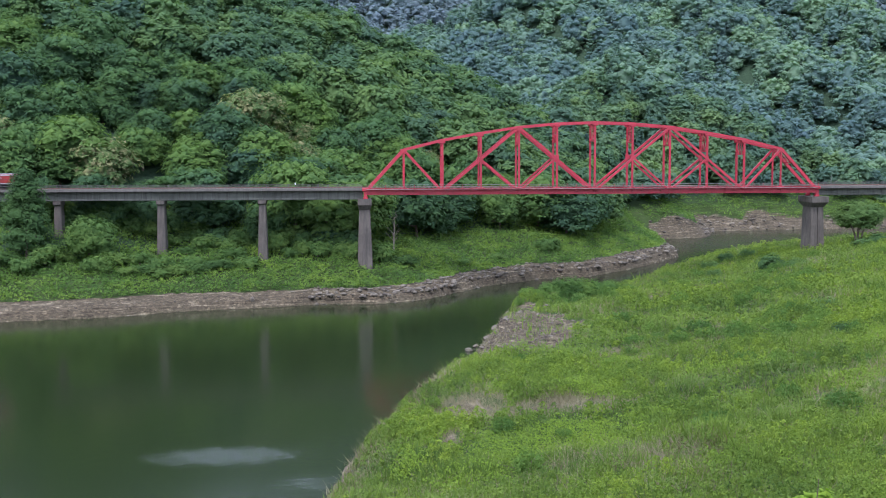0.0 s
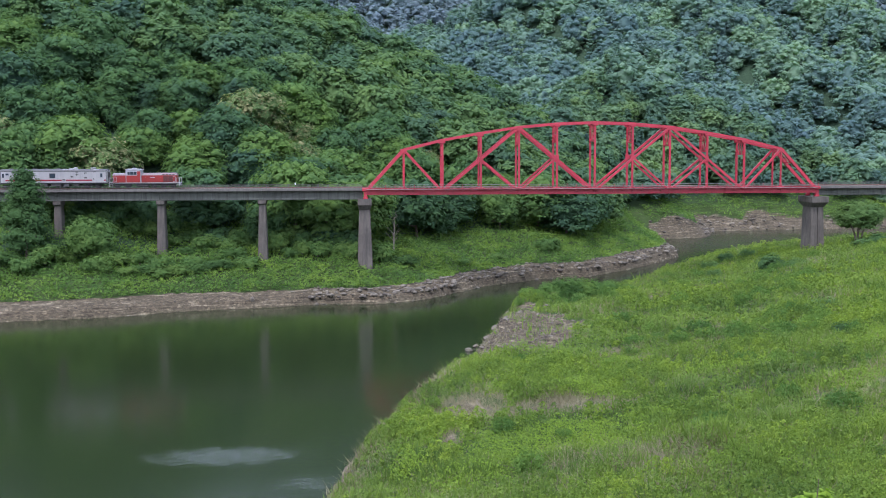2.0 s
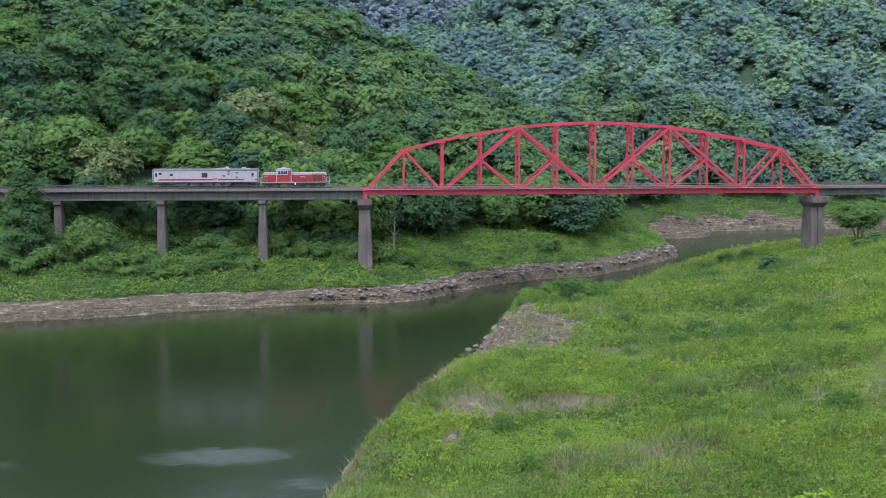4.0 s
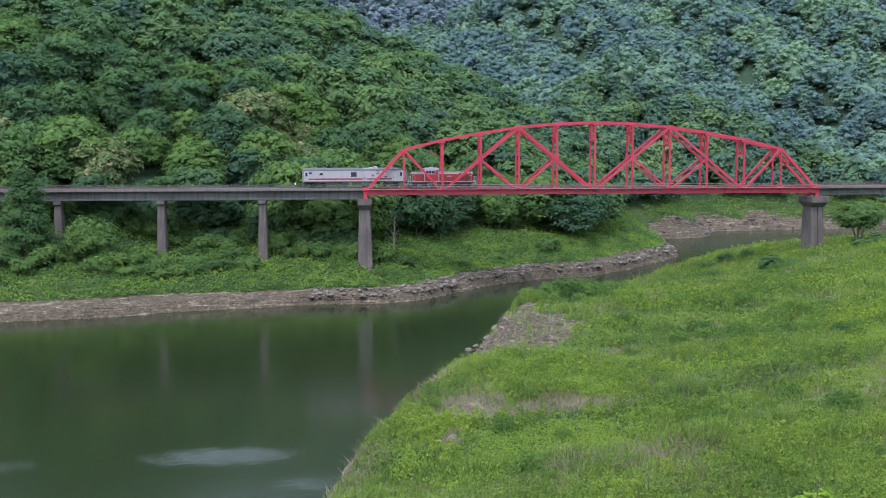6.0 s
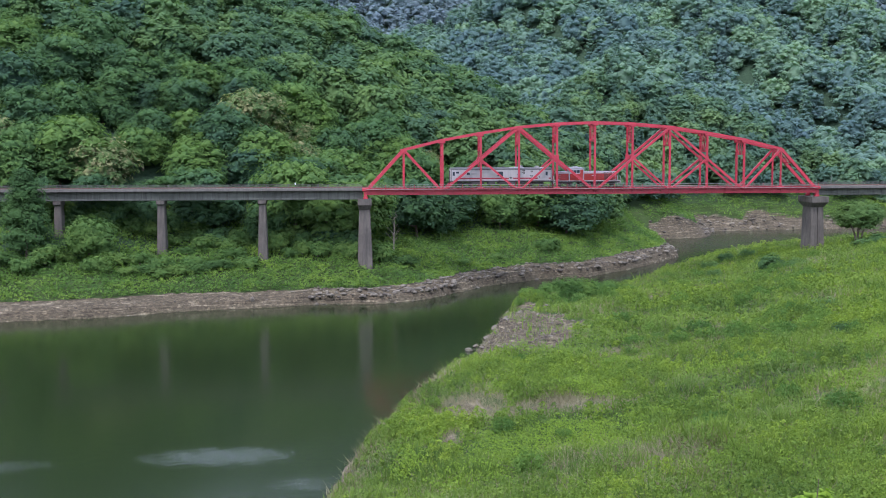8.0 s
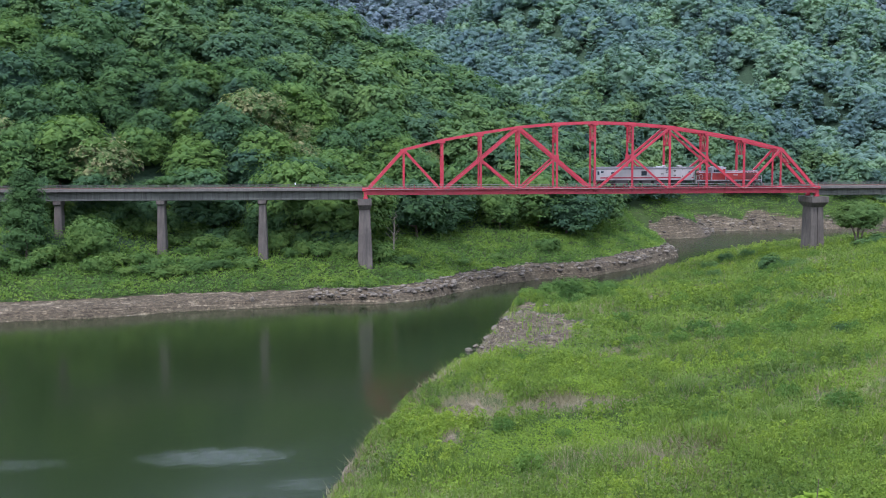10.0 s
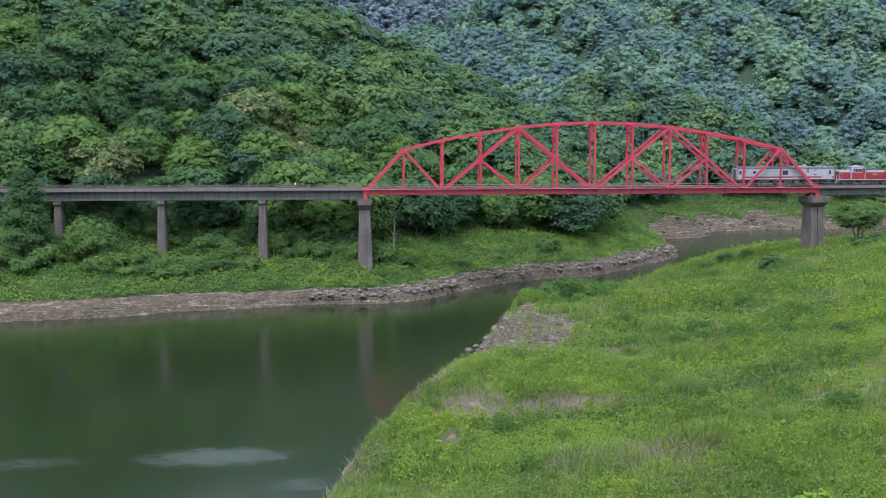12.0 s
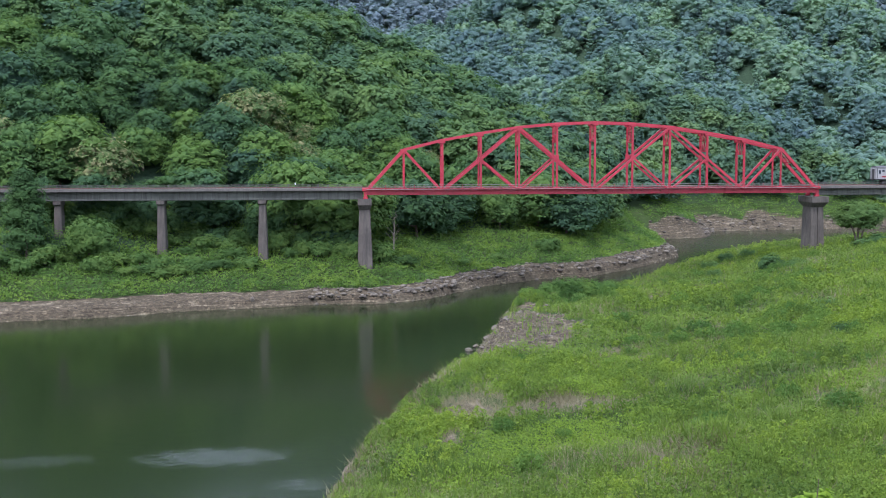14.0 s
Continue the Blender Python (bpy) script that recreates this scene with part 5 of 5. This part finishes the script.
def build_rubble():
    r = np.random.default_rng(13)
    protos = [rock_mesh(k) for k in range(6)]
    VV, FF, o = [], [], 0
    for poly, lo, hi, n, s0, s1, box in ((LEFT_SHORE, -0.3, 5.5, 500, 0.04, 0.22, (-85, -24, 180, 300)), (LEFT_SHORE, -0.3, 5.0, 2300, 0.05, 0.55, (-24, 64, 180, 300)), (NEAR_SHORE, -0.3, 16, 1500, 0.03, 0.24, (-1, 26, 138, 202)), (FAR_SHORE, -0.3, 11, 500, 0.2, 0.7, (55, 170, 345, 415))):
        xs, ys = r.uniform(box[0], box[1], n * 14), r.uniform(box[2], box[3], n * 14)
        d = inside_distance(poly, xs, ys)
        h, soil = land(xs, ys)
        ok = (d > lo) & (d < hi) & (soil > 0.5)
        for x, y, z in list(zip(xs[ok], ys[ok], h[ok]))[:n]:
            V, F = protos[r.integers(6)]
            s = s0 + (s1 - s0) * r.uniform() ** 4
            a = r.uniform(0, 6.28)
            W = np.stack([(V[:, 0] * math.cos(a) * 1.5 - V[:, 1] * math.sin(a)) * s + x, (V[:, 0] * math.sin(a) * 1.5 + V[:, 1] * math.cos(a)) * s + y, V[:, 2] * s * r.uniform(0.7, 1.2) + max(z, 0) + 0.15 * s], 1)
            VV.append(W)
            FF.append(F + o)
            o += len(V)
    tagged(new("shore_rubble", raw_mesh("shore_rubble", np.concatenate(VV), np.concatenate(FF), 3, ROCK)), "grey-brown broken rocks along the bare waterline", "rocks", kind="stuff")


def build_boulders():
    """Single pale rocks on the nose and along the opposite shore."""
    shapes = []
    for k in range(4):
        r = random.Random(70 + k)
        bm = bmesh.new()
        bmesh.ops.create_icosphere(bm, subdivisions=3, radius=1.0)
        axes = [Vector((r.uniform(-1, 1), r.uniform(-1, 1), r.uniform(-0.6, 1))).normalized() for _ in range(9)]
        for v in bm.verts:
            p = v.co.copy()
            for a in axes:                              # flat broken faces
                over = p.dot(a) - r.uniform(0.68, 0.74)
                if over > 0:
                    p -= a * over
            v.co = p * (1 + 0.05 * math.sin(7 * p.x + k) * math.sin(9 * p.y) + r.uniform(-0.02, 0.02))
        me = bpy.data.meshes.new("boulder")
        bm.to_mesh(me)
        bm.free()
        me.materials.append(ROCK)
        shapes.append(me)
    r = random.Random(9)
    places = [(3.6, 155.2, 0.9, 0.7), (4.6, 158.0, 0.8, 0.6), (10.8, 182.5, 1.3, 2.1), (12.2, 181.5, 0.9, 1.2), (6.4, 164.0, 1.0, 0.8), (8.2, 171.0, 1.1, 1.0), (14.0, 177.0, 1.0, 0.8), (9.0, 160.0, 0.8, 0.5), (16.0, 172.0, 0.9, 0.6),
              (5.2, 150.5, 0.7, 0.5), (11.5, 168.0, 0.9, 0.7)]
    places += [(x, y, r.uniform(0.5, 1.2), r.uniform(0.5, 1.1)) for x, y in ((-22.6, 204.4), (-21.2, 204.2), (-19.6, 205.0), (-4.5, 210.4), (-2.8, 212.0), (-1.5, 213.6), (0.4, 217.0), (2.2, 220.6), (8.6, 230.6), (12.4, 234.8), (15.5, 238.4),
                                                                      (18.8, 241.6), (21.6, 243.0), (26.0, 245.4), (29.5, 247.0), (-9.8, 204.4), (-13.0, 204.2), (-34.0, 198.8), (35.0, 251.4), (45.0, 265.0))]
    for k, (x, y, q, up) in enumerate(places):
        ob = tagged(new("boulder", shapes[k % 4]), "pale grey-brown broken boulder at the waterline", "boulder", "shore boulders")
        ob.matrix_world = Matrix.LocRotScale((x, y, max(float(land(x, y)[0]), 0.0) + 0.2 * up), Euler((0.2 * math.sin(k), 0.2 * math.cos(k), 1.9 * k)), (q * 0.75, q * 0.55, up * 0.5))


def build_single_trees():
    # the tree beside the right-hand pier, the one that hides the viaduct's end, the round bush below the viaduct
    t = make_tree(51, 4.7, 7.0, 2.9, 6000, 0.24, LEAF_LIGHT, "single leafy tree with forked trunk beside the bridge pier", lobes=26, stems=3, flat=1.0)
    put(t, 82.3, 222.0, 0.0, 1.05, 0.9)
    t = make_tree(52, 6.0, 16.5, 0.4, 10500, 0.27, LEAF_TALL, "tall pointed dark green tree before the viaduct", lobes=34, cone=True)
    put(t, -76.3, 205.0, 0.0, 1.0, 1.1, 0.5)
    t = make_tree(53, 4.6, 6.2, 0.3, 6000, 0.24, SHRUB, "round light green bush below the viaduct", "bush", name="bush", lobes=26, flat=1.0)
    put(t, -66.0, 209.0, 1.0, 1.08, 1.22, 0.5)
    shrub = make_tree(54, 1.7, 1.7, 0.1, 1000, 0.17, SHRUB, "low green shrub on the river bank", "shrub", "bank shrubs", "shrub", lobes=12, flat=1.15)
    spots = [(-55.5, 207), (-52.5, 208.5), (-50, 207.5), (-57, 210), (-45.5, 209), (-42.5, 211), (-79, 202), (-72.5, 204), (-61, 208), (-48, 212.5), (-37, 213), (-58, 205), (-52, 206), (-47, 211), (-41, 216), (-63, 203), (-75, 200), (-70, 207), (-30, 222), (-24, 226), (-8, 226), (4, 236), (12, 246), (-84, 203), (24, 255), (-50, 218), (-38, 224),
             (12, 173), (14, 176), (16.5, 177), (19, 179), (21.5, 180), (24, 182), (27, 183), (15, 180), (20, 184), (52, 214), (55, 194), (57.5, 193), (60, 197), (70, 210), (79, 214), (86, 212), (75, 190),
             (24, 150), (40, 168), (50, 160), (18, 118), (33, 128), (44, 140), (57, 170), (60, 150), (30, 96), (21, 88), (10, 92), (36, 108), (41, 118), (12, 108)]
    light = tagged(new("shrub"), "bright green feathery shrub on the near flat", "shrub", "meadow shrubs")
    r = np.random.default_rng(55)
    part("trunk", trunk_mb(55, 0.9, 0.03, 0.8, 3), BARK, light)
    q, a = 0.95 * np.sqrt(r.uniform(size=20)), r.uniform(0, math.tau, 20)
    V, F = herb_arrays(q * np.cos(a), q * np.sin(a), np.zeros(20), (1.75 - 0.8 * q) * r.uniform(0.8, 1.15, 20), 0.115, r, 60)
    part("crown", raw_mesh("crown", V, F, 3, SHRUB_LIGHT), None, light)
    first = {}
    extra = [(rng.uniform(4, 90), rng.uniform(62, 235)) for _ in range(70)]
    extra += [(38 + 7.5 * rng.normal(), 128 + 5 * rng.normal()) for _ in range(42)] + [(52 + 9 * rng.normal(), 178 + 5 * rng.normal()) for _ in range(24)]
    for x, y in spots + extra:
        near_side = float(inside_distance(NEAR_SHORE, np.array([x]), np.array([y]))[0]) > 1.5
        if (x, y) in extra and (not near_side or x > 0.4 * y or float(land(x, y)[1]) > 0.4):
            continue
        src = light if near_side else shrub
        s = rng.uniform(0.7, 1.55) * (1.0 if near_side else 1.25)
        sz = s * rng.uniform(0.6, 1.1)
        if src not in first:
            first[src] = True
            put(src, x, y, 0.4, s, sz, 0.2)
        else:
            again_tree(src, x, y, rng.uniform(0, 6.28), s, sz, 0.2)
    for u in np.arange(-100, 62, 2.6):
        p = on_line(u + rng.uniform(-1, 1), rng.uniform(4.5, 9.0))
        if float(inside_distance(LEFT_SHORE, np.array([p.x]), np.array([p.y]))[0]) > 14:
            q = rng.uniform(1.2, 2.1)
            again_tree(shrub, p.x, p.y, rng.uniform(0, 6.28), q, q * rng.uniform(0.9, 1.4), 0.3)
    # a row of willow bushes behind the rocky nose and dark bushes along the far edge of the flat
    willow = make_tree(57, 2.4, 2.6, 0.1, 2200, 0.17, SHRUB_LIGHT, "soft green willow bush behind the rocky nose", "bush", "willow bushes", "bush", lobes=20, flat=1.15)
    for k, (x, y, q) in enumerate(((13.6, 180, 0.6), (15.4, 184, 0.85), (18.0, 186, 1.05), (20.8, 187, 1.2), (23.6, 189, 1.25), (26.4, 190, 1.1), (28.8, 192, 0.9), (17.5, 181, 0.6), (22.5, 183, 0.7))):
        put(willow, x, y, 0.0, q, q, 0.2) if k == 0 else again_tree(willow, x, y, 1.7 * k, q, q * (0.9 + 0.05 * (k % 4)), 0.2)
    dark = make_tree(58, 2.1, 2.4, 0.1, 1700, 0.18, LEAF_TALL, "dense dark green bush at the edge of the flat", "bush", "dark bushes", "bush", lobes=16, flat=1.15)
    for k, (x, y, q) in enumerate(((57.6, 197, 1.25), (54.0, 226, 0.9), (60.0, 236, 1.0), (64.5, 236, 0.9), (62.0, 196, 0.8), (59.5, 192, 0.7), (50.0, 206, 0.7), (80.0, 213, 1.0), (84.5, 216, 1.1), (46.0, 196, 0.6), (47.5, 139, 0.8), (44.0, 121, 0.7))):
        put(dark, x, y, 0.0, q, q, 0.2) if k == 0 else again_tree(dark, x, y, 1.3 * k, q * 1.1, q * 0.85, 0.2)
    # a sapling on the slope below the camera, of which the top leaves show
    t = make_tree(56, 1.0, 1.6, 6.6, 260, 0.2, SAPLING, "yellow-green sapling top on the near slope", "sapling", name="sapling", lobes=6)
    put(t, 15.4, 45.5, 0.0, 1.0, 1.0, 0.3)
    # a bare dead tree by the left pier of the truss
    t = new("dead_tree")
    tagged(t, "bare grey dead tree behind the bridge pier", "tree")
    rr = random.Random(5)
    m = MB().tube((0, 0, -0.5), (0.2, 0, 7.5), 0.16, 0.05, 6)
    for k in range(26):
        z = rr.uniform(2.0, 7.0)
        a = rr.uniform(0, 6.28)
        ln = rr.uniform(1.0, 3.0)
        m.tube((0.1, 0, z), (math.cos(a) * ln * 0.7, math.sin(a) * ln * 0.7, z + ln * 0.8), 0.05, 0.015, 4)
    part("trunk", m, DEADWOOD, t)
    put(t, -10.4, 236, 0, 0.95)


def build_line_side():
    # leaning black and white marker on the viaduct, thin poles beside the right-hand span
    t = rail_thing("track_marker", -28.3, -0.05, 20.6, "small leaning black and white track marker post", "marker post")
    part("post", MB().beam((0, 0, 0), (-0.18, 0, 0.75), 0.1, 0.1), BLACK_SIGN, t)
    part("plate", MB().beam((-0.16, 0, 0.7), (-0.26, 0, 1.1), 0.16, 0.2), WHITE_SIGN, t)
    t = rail_thing("steel_pole", 79.6, 4.6, 20.6, "thin grey steel pole with slanting stay beside the track", "pole")
    part("pole", MB().tube((0, 0, 0), (0, 0, 2.1), 0.04, n=6), GALV, t)
    part("stay", MB().tube((0.4, 0, 0.3), (1.9, 0, 1.3), 0.03, n=6), GALV, t)


def build_ripples(name, seed, x, y, rx, ry, n):
    """Wind ripples: short low wavelets of water in an uneven long patch."""
    r = np.random.default_rng(seed)
    px, py = r.uniform(-1.1, 1.1, n), r.uniform(-1.1, 1.1, n)
    ok = px ** 2 + py ** 2 + lumps(px * rx, py * ry * 3, 1.1, seed) * 0.45 + lumps(px * rx, py * ry * 5, 0.35, seed) * 0.3 + r.normal(size=n) * 0.32 < 0.42
    px, py = px[ok] * rx, py[ok] * ry + 0.12 * px[ok] * rx * 0.5
    n = len(px)
    ln, w = r.uniform(0.05, 0.14, n), r.uniform(0.02, 0.06, n)
    h = w * r.uniform(0.12, 0.5, n)
    a = r.normal(size=n) * 0.3
    cx, sx = np.cos(a), np.sin(a)

    def at(du, dv, dz):
        return np.stack([px + du * cx - dv * sx, py + du * sx + dv * cx, dz + np.zeros(n)], 1)
    V = np.stack([at(-ln, 0, -0.005), at(0, -w, -0.005), at(ln, 0, -0.005), at(0, w, -0.005), at(0, 0, h)], 1).reshape(-1, 3)
    F = (np.arange(n)[:, None] * 5 + np.array([0, 1, 4, 1, 2, 4, 2, 3, 4, 3, 0, 4])[None, :]).ravel()
    ob = new(name, raw_mesh(name, V, F, 3, RIPPLE))
    ob.location = (x, y, 0.0)
    return tagged(ob, "patch of pale wind ripples on dark water", "ripples", kind="stuff")


ripple_near = build_ripples("ripple_patch", 3, -20.3, 101.0, 7.6, 3.6, 22000)
ripple_shore = build_ripples("ripple_patch", 5, -11.8, 92.5, 3.4, 2.4, 3200)
ripple_glints = build_ripples("ripple_patch", 6, -10.5, 104.0, 5.0, 8.0, 700)
ripple_left = build_ripples("ripple_patch", 4, -36.0, 99.0, 5.5, 2.4, 3000)
build_single_trees()
build_line_side()
build_spur_wood()
build_far_woods()
build_bank_weeds()
build_meadow()
build_rubble()
build_boulders()
motions()
